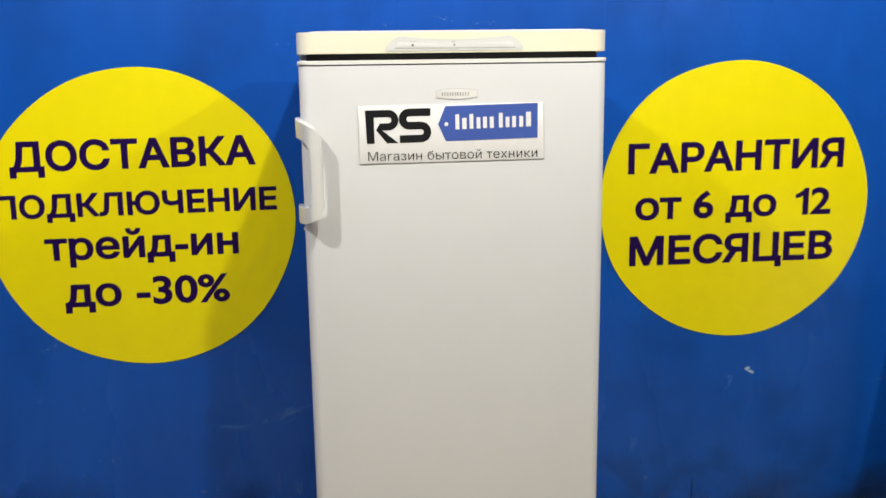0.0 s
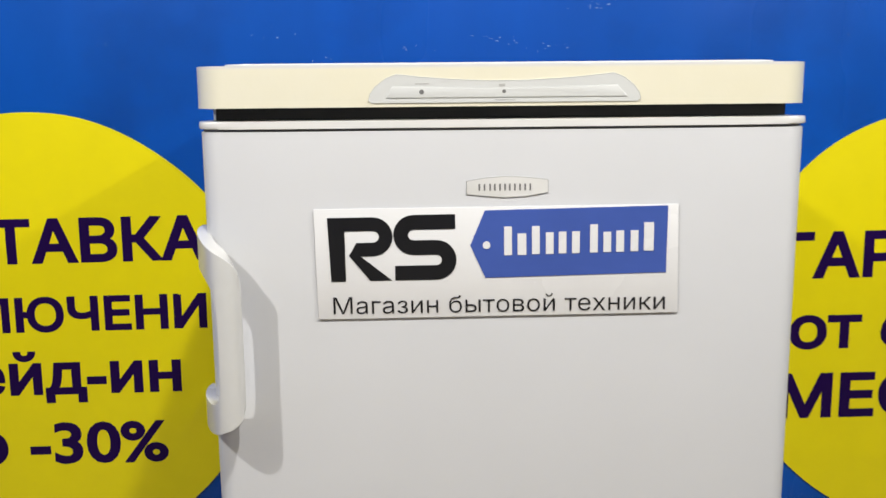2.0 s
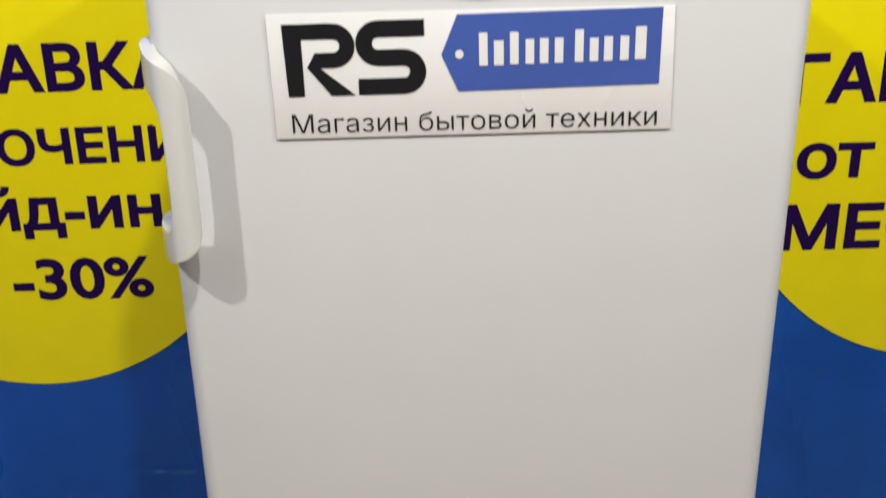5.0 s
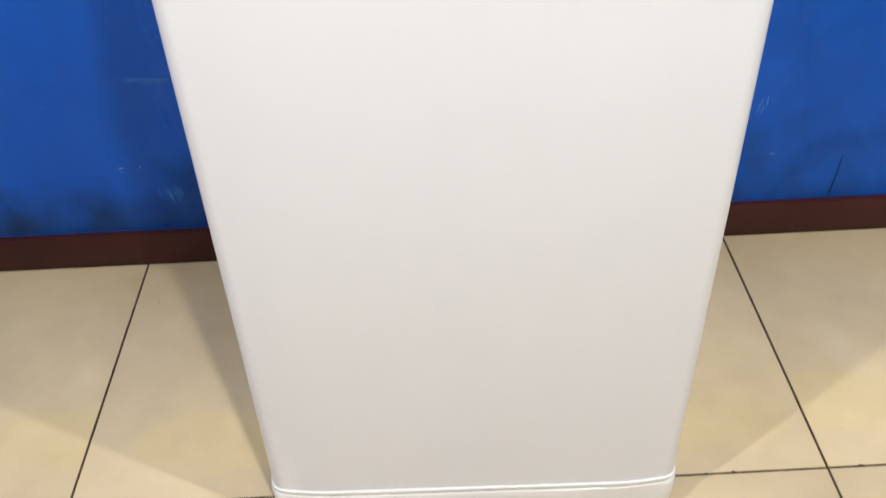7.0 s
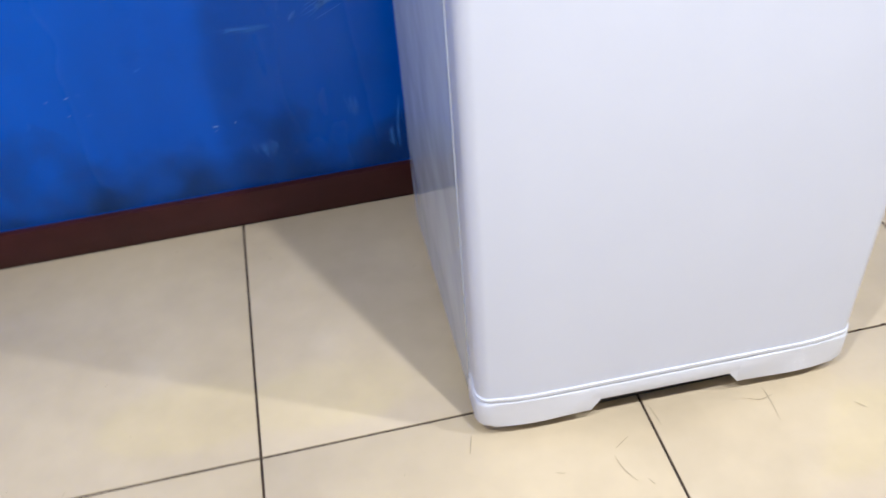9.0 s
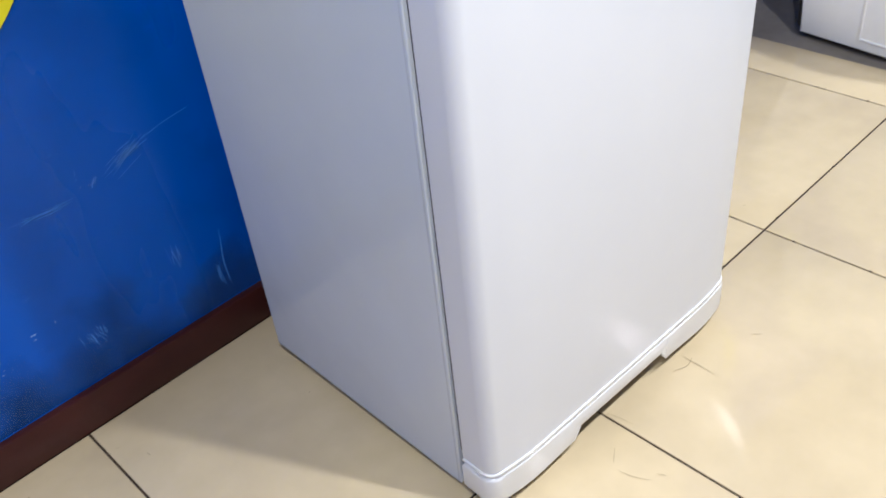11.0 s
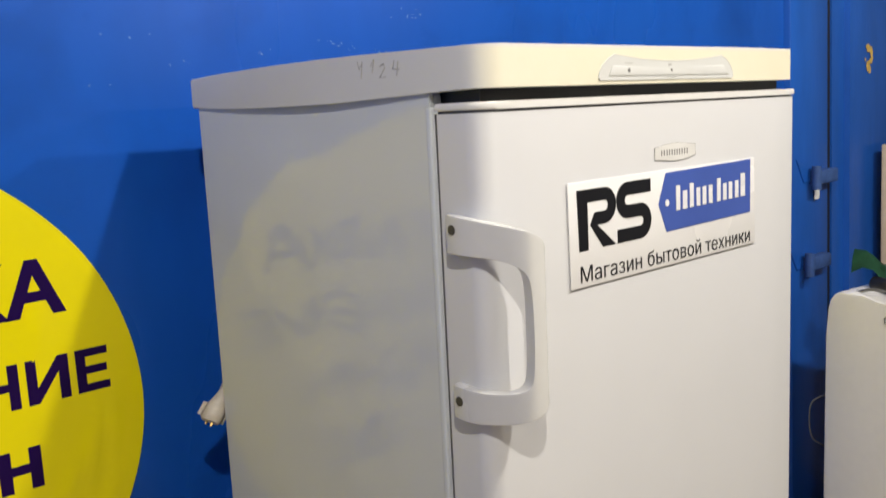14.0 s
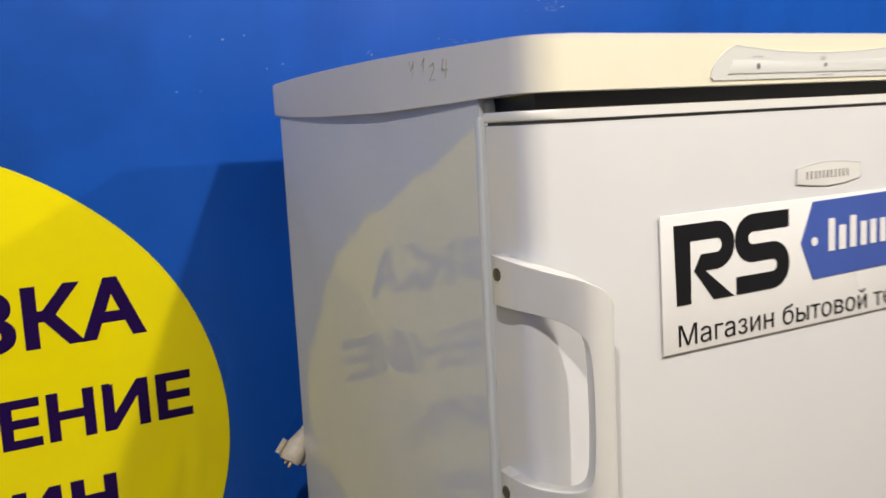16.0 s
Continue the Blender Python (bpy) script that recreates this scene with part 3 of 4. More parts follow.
# Screw discs lie flush; their dark colour stands for a shaded recess.
for sz_ in (1.2689, 1.0983):
    bm = tube([(-0.3087, 0.039, sz_), (-0.3058, 0.039, sz_)], 0.0050, 12)
    tube([(-0.3091, 0.039, sz_ + 0.0004), (-0.3080, 0.039, sz_ + 0.0004)], 0.0024, 10, bm)
    part("screw", bm, M["screw"], grip, "screw coloured dark for the shade of a recess")

# maker's badge, its lettering as a plain bar
badge_pts = [(-0.037, 1.3170), (-0.037, 1.3295)] + [(x, 1.3340 - 0.0045 * (x / 0.0375 - 0.067) ** 2) for x in (-0.02, 0.0, 0.02)] + [(0.042, 1.3305), (0.042, 1.3180)]
badge_pts += [(x, 1.3135 + 0.0045 * (x / 0.0375 - 0.067) ** 2) for x in (0.02, 0.0, -0.02)]
badge = part("badge", plate(badge_pts, -0.0010, 0.0005, bevel=0.0004), M["white_plastic"], fridge, "small white badge with a plain grey bar")
badge.matrix_basis = FRIDGE.inverted() @ DOOR
rim = bmesh.new()
tube([(x, -0.0008, z) for x, z in badge_pts + badge_pts[:1]], 0.0004, 6, rim)
part("rim", rim, M["soft_line"], badge)
bm = bmesh.new()
for bx in (-0.0255, -0.0205, -0.0150, -0.0105, -0.0055, -0.0005, 0.0040, 0.0090, 0.0140, 0.0190, 0.0240):
    plate([(bx, 1.3202), (bx + 0.0016, 1.3202), (bx + 0.0016, 1.3268), (bx, 1.3268)], -0.0013, -0.0009, bm)
part("bar", bm, M["grey_line"], badge)

# faint pencil strokes on the side of the lid
bm = bmesh.new()
for stroke in (((0.189, 1.4380), (0.187, 1.4295), (0.181, 1.4365)), ((0.181, 1.4380), (0.184, 1.4205)), ((0.167, 1.4325), (0.161, 1.4390), (0.165, 1.4245)),
               ((0.152, 1.4305), (0.145, 1.4335), (0.144, 1.4285), (0.153, 1.4195), (0.143, 1.4195)), ((0.128, 1.4355), (0.131, 1.4270), (0.120, 1.4260)), ((0.122, 1.4345), (0.125, 1.4200))):
    tube([(-0.2989, y + 0.006, z - 0.001) for y, z in stroke], 0.0005, 5, bm)
part("pencil_mark", bm, M["pencil"], fridge, "faint pencil strokes on the lid")

# mains lead and plug hanging behind the cabinet
cord = [(-0.12, 0.590, 1.14), (-0.18, 0.615, 1.13), (-0.235, 0.622, 1.075), (-0.262, 0.612, 1.030), (-0.274, 0.604, 1.006)]
LEAD_AT = Vector((-0.007, -0.019, -0.012))
lead = part("power_lead", tube(spline(cord), 0.0036, 8), M["plug_white"], fridge, "off-white mains lead")
lead.location = LEAD_AT
bm = tube(spline([(-0.270, 0.604, 1.016), (-0.278, 0.602, 1.004), (-0.290, 0.599, 0.990), (-0.302, 0.597, 0.976), (-0.312, 0.595, 0.964)], 6),
          lambda u: 0.0065 + 0.0125 * min(1, max(0, u - 0.15) * 1.7), 16)
PLUG_ROOT = Vector((-0.270, 0.604, 1.016))


def plug_piece(bm):
    for v in bm.verts:
        v.co = PLUG_ROOT + (v.co - PLUG_ROOT) * 0.80
    return bm


tube([(-0.309, 0.596, 0.968), (-0.316, 0.594, 0.959)], lambda u: 0.0205 - 0.004 * u, 18, bm)
plug = part("plug", plug_piece(bm), M["plug_white"], fridge, "grubby off-white mains plug hanging behind the cabinet")
plug.location = LEAD_AT
for k in range(4):
    c = Vector((-0.272 - 0.0028 * k, 0.6035, 1.013 - 0.0042 * k))
    part("rib", plug_piece(tube([c, c + Vector((-0.0012, 0, -0.0018))], 0.0095, 12)), M["plug_white"], plug)
for off in (Vector((-0.012, 0.0, 0.009)), Vector((0.012, 0.0, -0.009))):
    c = Vector((-0.309, 0.5955, 0.9685)) + off * 1.65
    part("earth_clip", plug_piece(tube([c + Vector((0.010, 0, 0.013)), c, c + Vector((-0.005, 0, -0.0065))], 0.0042, 8)), M["plug_white"], plug)
for off in (Vector((0.0, -0.009, 0.0)), Vector((0.0, 0.009, 0.0))):
    c = Vector((-0.3155, 0.594, 0.9595)) + off
    part("pin", plug_piece(tube([c, c + Vector((-0.005, -0.001, -0.0065))], 0.0022, 8)), M["brass"], plug)

# ---- magnetic shop sign on the door ----
sign = thing("shop_sign", (0, 0, 0), "white rectangular magnetic sign with black and blue shapes on the door", "sign")
sign.matrix_world = DOOR @ pose(-0.1844, -0.0007, 1.1938, 0, -0.50, 0)
U = 0.3565 / 1415


def sx(px):
    return (px - 32) * U


def sz(py):
    return (466 - py) * U * 1.005


bm = plate([(0, 0), (0.3565, 0), (0.3550, 0.1085), (-0.0010, 0.1100)], -0.0016, -0.0006, bevel=0.0003)
part("sheet", bm, M["sign_white"], sign, "white vinyl sheet")
# Dark inset layer added to give the sheet a shadow line at its edges.
part("backing", plate([(0.004, 0.004), (0.3520, 0.004), (0.3505, 0.1050), (0.003, 0.1055)], -0.0007, 0.0006), M["rubber"], sign, "thin dark backing added for the sheet's edge shadow")


def flat(points, material_, name, front=-0.0022, label=""):
    return part(name, plate([(sx(a), sz(b)) for a, b in points], front, -0.0012), material_, sign, label)


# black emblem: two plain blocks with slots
flat([(80, 66), (145, 66), (145, 316), (88, 316)], M["sign_black"], "emblem_block")
flat([(145, 66)] + arc(255, 142, 76, -90, 90, 12) + [(205, 218), (325, 315), (240, 315), (160, 215), (190, 165), (255, 165)] + arc(255, 142, 23, 90, -90, 8)[1:] + [(145, 119)],
     M["sign_black"], "emblem_block")
flat([(575, 60), (575, 117), (412, 117)] + arc(412, 138, 21, -90, -270, 8)[1:] + [(500, 159)] + arc(500, 237, 78, -90, 90, 12)[1:]
     + [(338, 315), (338, 258), (500, 258)] + arc(500, 237, 21, 90, -90, 8)[1:] + [(412, 216)] + arc(412, 138, 78, 90, 270, 12)[1:],
     M["sign_black"], "emblem_block")
tag = flat([(690, 48), (1400, 42), (1397, 304), (690, 312), (632, 183)], M["sign_blue"], "emblem_tag", label="blue tag-shaped print")
part("dot", plate([(sx(a), sz(b)) for a, b in arc(695, 183, 15, 0, 340, 17)], -0.0028, -0.0018), M["sign_white"], tag)
for a, c, b, d in ((764, 794, 112, 224), (816, 850, 140, 224), (872, 902, 112, 222), (926, 956, 138, 222), (976, 1006, 136, 221), (1028, 1058, 136, 221),
                   (1098, 1128, 110, 220), (1150, 1180, 140, 219), (1200, 1230, 136, 219), (1256, 1286, 136, 218), (1308, 1346, 106, 217)):
    part("bar", plate([(sx(a), sz(b)), (sx(c), sz(b)), (sx(c), sz(d)), (sx(a), sz(d))], -0.0028, -0.0018), M["sign_white"], tag)
lettering(sign, "letter", M["sign_black"], "Магазин бытовой техники", sx(92), sx(1396), sz(446), 68 * U, -0.0016, -0.006, -0.25, ref="М")


# ---- round yellow stickers on the wall ----
DISC = 0.0030


def body_is_caps(text):
    return text == text.upper()


def vinyl_disc(edge, folds):
    """A thin round sheet with a few raised folds: (x, z, degrees, half length, half width, height)."""
    bm = bmesh.new()

    def lift(x, z):
        out = 0.0
        for fx, fz, turn, length, width, height in folds:
            a = radians(turn)
            along = (x - fx) * math.cos(a) + (z - fz) * math.sin(a)
            across = -(x - fx) * math.sin(a) + (z - fz) * math.cos(a)
            out += height * math.exp(-(along / length) ** 2 - (across / width) ** 2)
        return out

    rings = []
    steps = [0.15, 0.3, 0.42, 0.52, 0.6] + [0.64 + 0.02 * k for k in range(19)]
    for u in steps:
        rings.append([bm.verts.new((x * u, -DISC - lift(x * u, z * u), z * u)) for x, z in edge])
    n = len(edge)
    middle = bm.verts.new((0, -DISC, 0))
    for k in range(n):
        bm.faces.new((middle, rings[0][k], rings[0][(k + 1) % n]))
    for a, b in zip(rings, rings[1:]):
        for k in range(n):
            bm.faces.new((a[k], b[k], b[(k + 1) % n], a[(k + 1) % n]))
    back = [bm.verts.new((x, 0.002, z)) for x, z in edge]
    for k in range(n):
        bm.faces.new((rings[-1][k], back[k], back[(k + 1) % n], rings[-1][(k + 1) % n]))
    return bm


def sticker(cx, cz, r, rows, label, seed, folds=(), squash=1.0):
    ob = thing("wall_sticker", (cx, WALL_Y, cz), label, "sticker", "round stickers on the wall")
    rng = random.Random(seed)
    ph = [rng.uniform(0, 6.28) for _ in range(3)]
    pts = []
    for k in range(144):
        a = math.tau * k / 144
        rr = r * (1 + 0.006 * math.sin(2 * a + ph[0]) + 0.004 * math.sin(5 * a + ph[1]) + 0.002 * math.sin(9 * a + ph[2]))
        pts.append((rr * math.cos(a), rr * squash * math.sin(a)))
    part("disc", vinyl_disc(pts, folds), M["yellow"], ob, "glossy yellow vinyl disc")
    for text, x0, x1, z0, h, tilt, ref in rows:
        lettering(ob, "letter", M["purple"], text, x0 - cx, x1 - cx, z0 - cz, h, -DISC, 0.031 if body_is_caps(text) else 0.026, tilt, ref=ref)
    return ob


sticker(-0.7545, 1.0023, 0.3968, (
    ("ДОСТАВКА", -1.0765, -0.4525, 1.1362, 0.0755, 0.75, "А"),
    ("ПОДКЛЮЧЕНИЕ", -1.1260, -0.4010, 1.0130, 0.0600, 0.75, "П"),
    ("трейд-ин", -1.0075, -0.5075, 0.9010, 0.0560, 0.60, "н"),
    ("до -30%", -0.9670, -0.5370, 0.7740, 0.0745, 0.30, "0"),
), "round yellow vinyl sticker with violet delivery offer on the blue wall", 4,
    ((0.318, -0.075, 78, 0.055, 0.009, 0.0042), (0.280, -0.115, 62, 0.060, 0.011, 0.0036), (0.352, -0.050, 88, 0.045, 0.008, 0.0034),
     (0.262, 0.118, 75, 0.035, 0.010, 0.0026), (0.330, -0.150, 50, 0.040, 0.009, 0.0030)))
sticker(0.8780, 1.0090, 0.3922, (
    ("ГАРАНТИЯ", 0.5630, 1.1925, 1.0945, 0.0815, 0.70, "Г"),
    ("от 6 до 12", 0.5865, 1.1625, 0.9645, 0.0750, 0.35, "6"),
    ("МЕСЯЦЕВ", 0.5720, 1.1755, 0.8345, 0.0815, 0.25, "М"),
), "round yellow vinyl sticker with violet guarantee offer on the blue wall", 9)

# ---- washing machine beyond the tiles ----
WB, WF = 0.459, -0.12
MACHINE = pose(1.400, 0.443, 0, 0, 0, -7.3) @ pose(0, -WB, 0)
wm = thing("washing_machine", (0, 0, 0), "white washing machine standing with its plain side panel showing", "washing machine")
wm.matrix_world = MACHINE
side = [(WF, 0.015), (WB, 0.015), (WB - 0.003, 0.161), (WB + 0.020, 0.206), (WB + 0.008, 0.76), (WB + 0.004, 0.836), (WB - 0.002, 0.858), (WB - 0.013, 0.874),
        (WB - 0.030, 0.882), (0.395, 0.884), (0.365, 0.879), (0.33, 0.867), (0.28, 0.853), (WF, 0.849)]
bm = prism([(y, z) for y, z in side], 0.0, 0.58, bevel=0.006)
for v in bm.verts:
    v.co = Vector((v.co.z, v.co.x, v.co.y))
body = part("body", bm, M["machine_white"], wm, "white enamelled casing")
for y0, z0, y1, z1 in ((0.280, 0.040, 0.288, 0.74), (-0.06, 0.040, 0.280, 0.047), (-0.06, 0.733, 0.288, 0.74)):
    part("pressed_rib", rbox(-0.003, y0, z0, 0.004, y1, z1 if z1 - z0 > 0.02 else z0 + 0.008, 0.002), M["machine_white"], body)
bm = bmesh.new()
for y0, z0, y1, z1 in ((0.288, 0.8310, 0.308, 0.8325), (0.288, 0.8170, 0.308, 0.8185), (0.3065, 0.8170, 0.308, 0.8325)):
    rbox(-0.0062, y0, z0, -0.003, y1, z1, bm=bm)
part("marking", bm, M["grey_line"], wm)
part("rear_cover", rbox(0.006, WB - 0.012, 0.030, 0.57, WB + 0.014, 0.77, 0.003), M["black"], wm, "dark rear cover")
for fy in (0.42, -0.05):
    part("foot", prism(arc(0.05, fy, 0.018, 0, 340, 17), -0.004, 0.018), M["black"], wm)
loop = [(0.15, WB + 0.012, 0.545), (0.125, WB + 0.06, 0.562), (0.085, WB + 0.098, 0.545), (0.066, WB + 0.10, 0.505), (0.078, WB + 0.10, 0.44), (0.12, WB + 0.09, 0.405)]
part("power_lead", tube(spline(loop), 0.0024, 8), M["grey_line"], wm, "grey mains lead in a loop")

# green cloth and black hose on the machine
def cloth():
    bm = bmesh.new()
    rng = random.Random(3)
    nx, ny = 16, 12
    grid = []
    for i in range(nx + 1):
        row = []
        for j in range(ny + 1):
            u, v = i / nx, j / ny
            x = 0.10 + 0.34 * u
            y = 0.44 - 0.30 * v
            z = 0.925 + 0.03 * math.sin(5 * u + 7 * v) * math.sin(9 * v + 1) + 0.03 * u * v + rng.uniform(-0.005, 0.005) + 0.035 * max(0, 0.4 - v) * (1 + math.sin(11 * u)) + 0.035 * math.exp(-((u - 0.10) / 0.09) ** 2) * max(0, 1 - 2.5 * v)
            row.append(bm.verts.new((x + 0.02 * math.sin(8 * v), y + 0.02 * math.sin(7 * u), z)))
        grid.append(row)
    for i in range(nx):
        for j in range(ny):
            if (i, j) in ((2, 3), (2, 4), (9, 7)):
                continue
            bm.faces.new((grid[i][j], grid[i + 1][j], grid[i + 1][j + 1], grid[i][j + 1]))
    bmesh.ops.solidify(bm, geom=bm.faces[:], thickness=0.004)
    return bm


rag = part("cloth", cloth(), M["green"], angle=75)
rag.matrix_world = MACHINE @ pose(-0.03, 0, -0.025)
tagged(rag, "crumpled dark green cloth lying on the washing machine", "cloth")
hose = part("hose", tube(spline([(0.10, 0.39, 0.925), (0.08, 0.33, 0.925), (0.10, 0.26, 0.922), (0.14, 0.19, 0.921), (0.24, 0.10, 0.920), (0.33, 0.16, 0.920)]), 0.020, 12), M["black"])
hose.matrix_world = MACHINE @ pose(0, 0, -0.031)
tagged(hose, "black drain hose coiled on the washing machine", "hose")
wire = part("cable", tube(spline([(0.03, 0.40, 0.912), (0.02, 0.35, 0.925), (0.04, 0.30, 0.915), (0.09, 0.29, 0.905)]), 0.004, 8), M["rubber"])
wire.matrix_world = MACHINE @ pose(0, 0, -0.031)
tagged(wire, "thin grey cable on the washing machine", "cable")

# beige board against the gate
board = part("board", rbox(2.204, WALL_Y - 0.075, -0.004, 2.60, WALL_Y - 0.050, 1.22, 0.003), M["beige"])
tagged(board, "raw beige board leaning upright against the blue gate", "board")

# ---- chipped and scratched paint ----
def flake(bm, rng, x, z, w, h, y):
    n = rng.randint(6, 9)
    ring = []
    for k in range(n):
        a = math.tau * k / n + rng.uniform(-0.2, 0.2)
        r = rng.uniform(0.55, 1.0)
        ring.append(bm.verts.new((x + w * r * math.cos(a), y + 0.0004 * rng.random(), z + h * r * math.sin(a))))
    bm.faces.new(ring)


def ribbon(bm, points, width, y):
    pts = spline([(x, y, z) for x, z in points], 8)
    rows = []
    for k, p in enumerate(pts):
        d = (pts[min(k + 1, len(pts) - 1)] - pts[max(k - 1, 0)]).normalized()
        side = Vector((-d.z, 0, d.x)) * width * (0.35 + 0.65 * math.sin(math.pi * (k + 0.3) / (len(pts) + 0.3)))
        rows.append((bm.verts.new(p + side), bm.verts.new(p - side)))
    for (a, b), (c, d) in zip(rows, rows[1:]):
        bm.faces.new((a, b, d, c))


rng = random.Random(12)
CHIP_Y = WALL_Y - 0.0012
CHIPS = [
    (0.050, 1.608, 5, 1.3), (0.010, 1.609, 3, 0.9), (0.090, 1.612, 3, 0.9), (0.125, 1.609, 2, 0.7), (-0.190, 1.612, 3, 1.0), (-0.097, 1.598, 3, 0.9),
    (0.214, 1.569, 3, 0.8), (0.245, 1.572, 2, 0.7), (0.055, 1.512, 4, 0.8), (0.143, 1.503, 3, 0.7), (-0.099, 1.497, 2, 0.8), (-0.317, 1.519, 1, 1.0),
    (-0.384, 1.451, 1, 0.7), (-0.154, 1.645, 3, 0.9), (-0.066, 1.648, 3, 0.9), (0.067, 1.665, 3, 1.0), (-0.259, 1.480, 1, 0.8), (0.663, 1.520, 1, 0.5),
    (-0.605, 1.510, 1, 0.8), (1.009, 0.510, 1, 1.0), (0.883, 0.493, 2, 0.8), (-1.023, 0.659, 2, 1.1), (-1.017, 0.330, 1, 0.9), (-0.879, 0.335, 1, 0.8),
    (-0.867, 0.292, 1, 0.7), (1.101, 0.186, 2, 1.0), (1.355, 0.462, 2, 0.9), (-0.638, 0.228, 1, 1.0), (-0.704, 0.189, 1, 0.5), (-0.461, 0.424, 2, 0.7),
    (-0.500, 0.142, 1, 0.5), (0.637, 0.190, 1, 0.7), (-0.551, 0.140, 1, 0.7),
]
bm = bmesh.new()
for x, z, count, size in CHIPS:
    for k in range(count * 3):
        w, h = rng.uniform(0.0007, 0.0042) * size, rng.uniform(0.0003, 0.0009) * size
        if rng.random() < 0.15:
            w, h = h * 1.3, w * 0.6
        if k == 0:
            w, h = w * 1.6, h * 1.5
        flake(bm, rng, x + rng.gauss(0, 0.020) * (k > 0), z + rng.gauss(0, 0.0045) * (k > 0), w, h, CHIP_Y)
for x, z, w, h in ((0.936, 0.512, 0.011, 0.006), (0.948, 0.505, 0.013, 0.004), (0.955, 0.500, 0.009, 0.003), (0.942, 0.517, 0.006, 0.003)):
    flake(bm, rng, x, z, w, h, CHIP_Y)
tagged(part("paint_chips", bm, M["chip"]), "small white chips where the blue wall paint has flaked", "paint chips", kind="stuff")
def sheet(x0, x1, z0, z1, y):
    bm = bmesh.new()
    bm.faces.new([bm.verts.new(p) for p in ((x0, y, z0), (x1, y, z0), (x1, y, z1), (x0, y, z1))])
    return bm


tagged(part("wall_dirt_shade", sheet(X0, 1.63, 0.079, 0.60, WALL_Y - 0.0008), M["wall_dirt_shade"]), "greenish grey dirt along the wall's foot, with lower-wall shade painted in", "dirt", kind="stuff")
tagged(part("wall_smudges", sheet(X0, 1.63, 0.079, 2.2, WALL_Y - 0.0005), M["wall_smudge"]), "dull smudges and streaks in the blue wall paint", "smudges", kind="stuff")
def scratch_patch(bm, x, z, turn, length, count, spread, width=0.0004):
    """Many fine strokes side by side, as a rubbed spot leaves them."""
    a = radians(turn)
    for k in range(count):
        along, across = rng.gauss(0, length * 0.30), rng.gauss(0, spread)
        cx, cz = x + along * math.cos(a) - across * math.sin(a), z + along * math.sin(a) + across * math.cos(a)
        b, d = a + rng.gauss(0, 0.12), length * rng.uniform(0.12, 0.42)
        ribbon(bm, ((cx - d * math.cos(b), cz - d * math.sin(b)), (cx, cz + rng.gauss(0, 0.0006)), (cx + d * math.cos(b), cz + d * math.sin(b))), width * rng.uniform(0.6, 1.7), CHIP_Y)


bm = bmesh.new()
for pts, width in (
    (((-0.362, 0.457), (-0.320, 0.467), (-0.273, 0.473)), 0.0006), (((-0.286, 0.215), (-0.293, 0.165), (-0.292, 0.116)), 0.0010),
    (((-0.585, 0.412), (-0.550, 0.416), (-0.507, 0.410)), 0.0006),
):
    ribbon(bm, pts, width, CHIP_Y)
for patch in ((-0.398, 0.443, 24, 0.075, 22, 0.008), (-0.545, 0.414, -2, 0.080, 9, 0.004), (-0.461, 0.424, 70, 0.018, 6, 0.004), (-0.376, 0.225, 95, 0.050, 9, 0.007),
              (-0.556, 0.165, 105, 0.040, 9, 0.006), (-0.535, 0.172, 95, 0.028, 6, 0.004), (0.600, 0.300, 85, 0.040, 7, 0.008), (0.640, 0.192, 100, 0.014, 4, 0.003),
              (0.885, 0.480, 80, 0.030, 7, 0.004), (-0.306, 0.150, 92, 0.060, 5, 0.004)):
    scratch_patch(bm, *patch)
for k in range(14):
    x, z = rng.uniform(-1.3, 1.2), rng.uniform(0.09, 0.50)
    scratch_patch(bm, x, z, rng.choice((0, 80, 100, 30)), rng.uniform(0.006, 0.020), 2, 0.002, 0.0003)
tagged(part("scratches", bm, M["scratch"]), "pale scratches across the blue painted wall", "scratches", kind="stuff")
bm = bmesh.new()
tube(spline([(0.783, WALL_Y - 0.001, 0.176), (0.782, WALL_Y - 0.002, 0.145), (0.779, WALL_Y - 0.002, 0.112), (0.775, WALL_Y - 0.002, 0.080)]), 0.0008, 6, bm)
tagged(part("wire", bm, M["black"]), "thin black wire sticking out of the blue wall", "wire")
bm = bmesh.new()
for x, z, w, h in ((2.170, 1.536, 0.026, 0.018), (2.192, 1.520, 0.014, 0.024), (2.198, 1.505, 0.010, 0.012), (2.186, 1.494, 0.018, 0.012), (2.168, 1.484, 0.018, 0.020), (2.178, 1.468, 0.014, 0.016), (2.162, 1.468, 0.008, 0.012), (2.146, 1.499, 0.008, 0.006)):
    flake(bm, rng, x, z, w, h, WALL_Y - 0.0205)
tagged(part("paint_daub", bm, M["yellow_paint"]), "ochre paint daubs on the blue gate", "paint daub", kind="stuff")

# ---- scuffs on the floor ----
def floor_ribbon(bm, points, width):
    pts = spline([(x, y, 0.0012) for x, y in points], 6)
    rows = []
    for k, p in enumerate(pts):
        d = (pts[min(k + 1, len(pts) - 1)] - pts[max(k - 1, 0)]).normalized()
        side = Vector((-d.y, d.x, 0)) * width * (0.2 + 0.8 * math.sin(math.pi * (k + 0.3) / (len(pts) + 0.3)))
        rows.append((bm.verts.new(p + side), bm.verts.new(p - side)))
    for (a, b), (c, d) in zip(rows, rows[1:]):
        bm.faces.new((a, b, d, c))


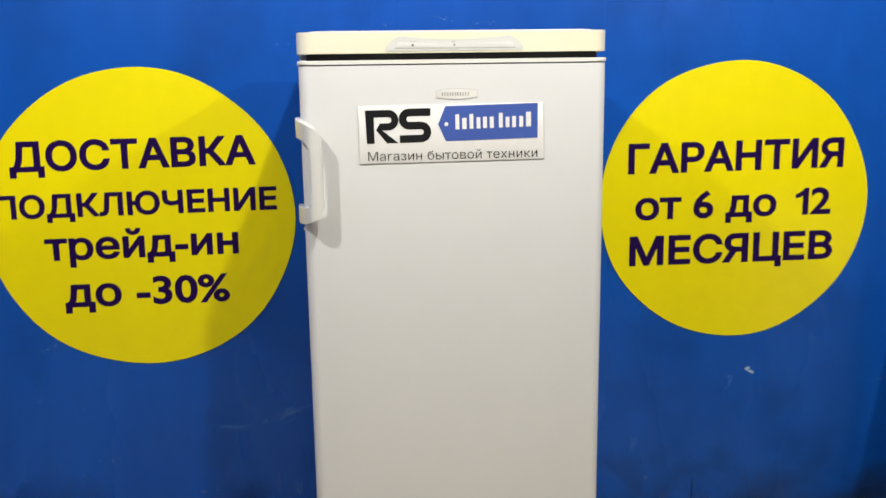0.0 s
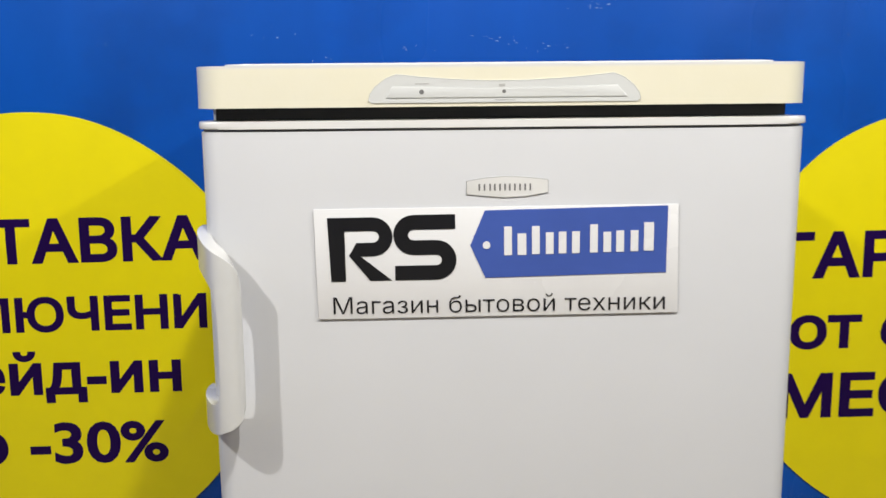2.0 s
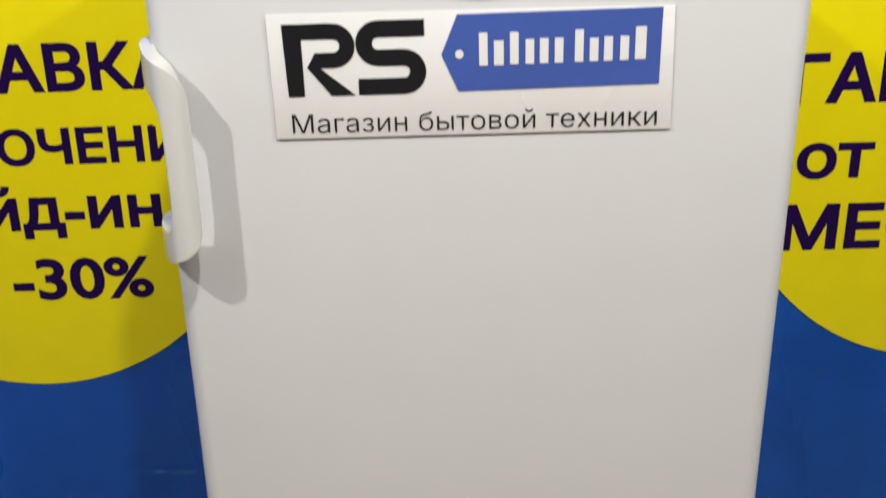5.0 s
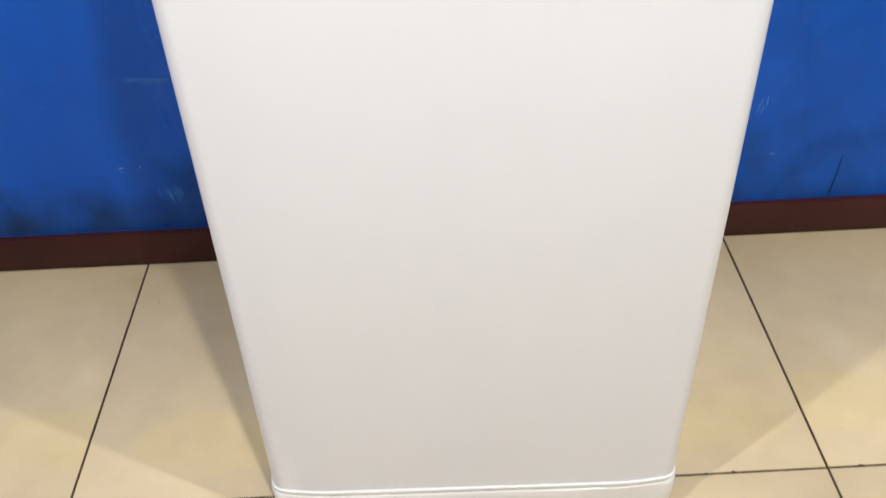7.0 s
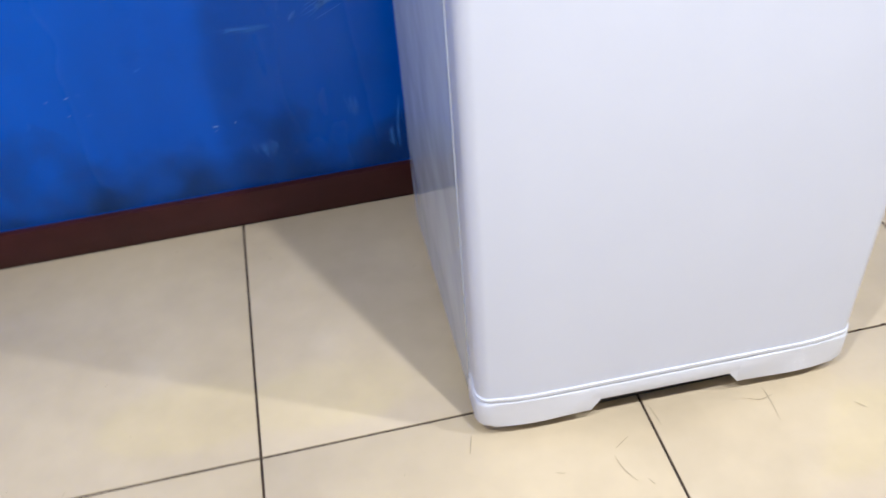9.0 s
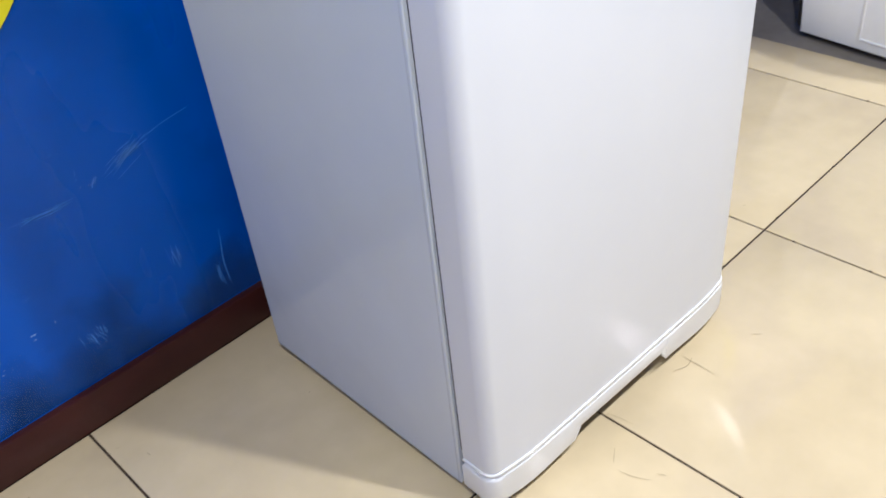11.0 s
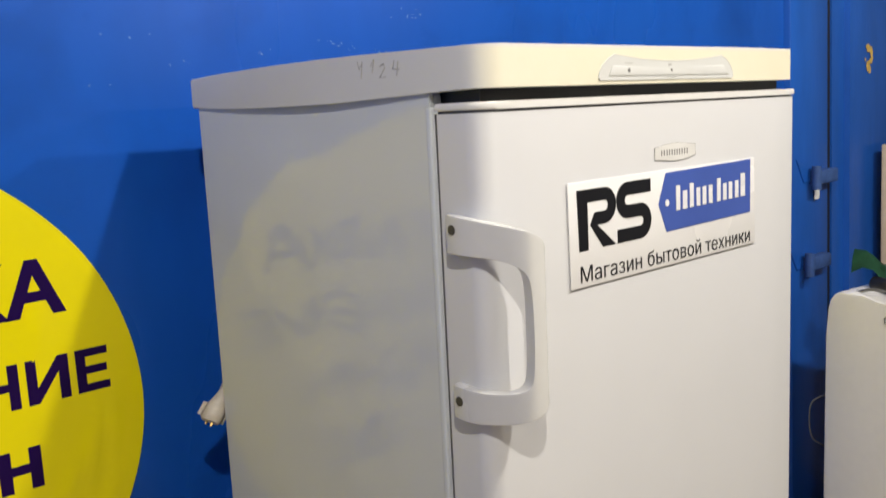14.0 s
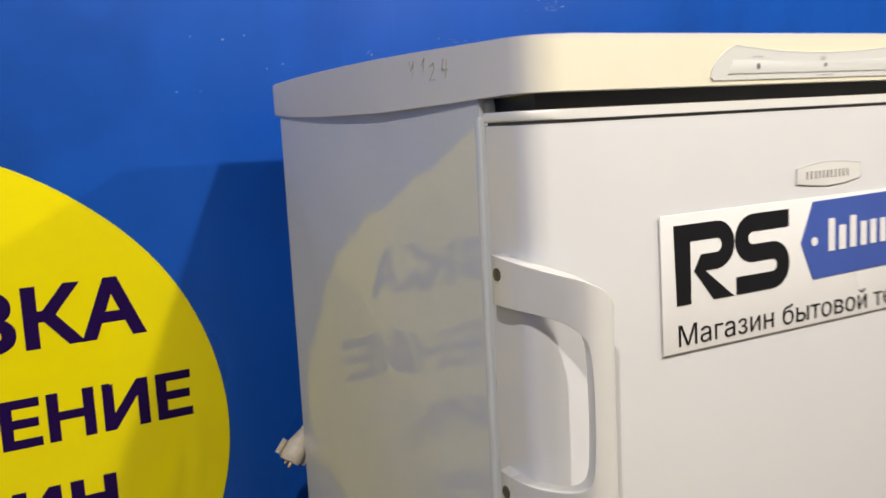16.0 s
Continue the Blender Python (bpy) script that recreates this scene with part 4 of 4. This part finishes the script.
bm = bmesh.new()
for pts in (((0.159, -0.0), (0.159, -0.034), (0.156, -0.07)),
            ((0.119, -0.013), (0.144, -0.024), (0.167, -0.02)),
            ((-0.111, -0.066), (-0.106, -0.092), (-0.094, -0.117)),
            ((-0.104, -0.054), (-0.079, -0.038)),
            ((-0.028, 0.015), (-0.024, -0.004), (-0.021, -0.031)),
            ((-0.31, 0.025), (-0.32, -0.008)),
            ((0.28, -0.066), (0.292, -0.08)),
            ((-0.205, -0.073), (-0.191, -0.078)),
            ((-0.078, -0.116), (-0.072, -0.129)),
            ((0.375, 0.150), (0.384, 0.144)), ((-0.62, 0.60), (-0.612, 0.594)), ((-0.77, 0.62), (-0.765, 0.616))):
    floor_ribbon(bm, pts, 0.0008)
for k in range(26):
    x, y = rng.uniform(-1.2, 1.2), rng.uniform(-0.6, 0.6)
    if abs(x) < 0.31 and y > -0.01:
        continue
    a, d = rng.uniform(0, 6.28), rng.uniform(0.003, 0.014)
    floor_ribbon(bm, ((x, y), (x + d * math.cos(a), y + d * math.sin(a))), rng.uniform(0.0003, 0.0009))
tagged(part("floor_scuffs", bm, M["scuff"]), "faint brown scuffs on the polished tiles", "scuffs", kind="stuff")
bm = bmesh.new()
for k in range(46):
    along, line = rng.uniform(-1.2, 1.3), rng.choice((0, 1, 2, 3, 4))
    x, y = (along, TY) if line == 0 else (TX + (line - 1) * TILE, rng.uniform(-0.7, 0.64))
    if abs(x) < 0.30 and y > 0.0:
        continue
    n, r = rng.randint(6, 8), rng.uniform(0.0010, 0.0026)
    bm.faces.new([bm.verts.new((x + r * rng.uniform(0.5, 1.3) * (2.2 if line == 0 else 1) * math.cos(math.tau * q / n),
                                y + r * rng.uniform(0.5, 1.3) * (1 if line == 0 else 2.2) * math.sin(math.tau * q / n), 0.0011)) for q in range(n)])
tagged(part("joint_chips", bm, M["joint"]), "dark chips along the tile joints", "joint chips", kind="stuff")

# ---- floor tiles, one by one ----
tile_me = mesh_of("tile", prism([(0, 0), (TILE - 0.0042, 0), (TILE - 0.0042, TILE - 0.0042), (0, TILE - 0.0042)], -0.0032, 0.0, bevel=0.0008), M["tile"])


def cut_tile(w, d):
    return mesh_of("tile", prism([(0, 0), (w, 0), (w, d), (0, d)], -0.0032, 0.0, bevel=0.0008), M["tile"])


meshes = {}
for i in range(-5, 5):
    for j in range(-9, 2):
        x0, y0 = TX + i * TILE + 0.0021, TY + j * TILE + 0.0021
        x1, y1 = min(x0 + TILE - 0.0042, FLOOR_END), min(y0 + TILE - 0.0042, WALL_Y - 0.018)
        x0, y0 = max(x0, X0), max(y0, Y0)
        w, d = round(x1 - x0, 4), round(y1 - y0, 4)
        if w < 0.01 or d < 0.01:
            continue
        if (w, d) not in meshes:
            meshes[(w, d)] = cut_tile(w, d)
        ob = new("tile", meshes[(w, d)])
        ob.location = (x0, y0, 0)
        ob.parent = floor
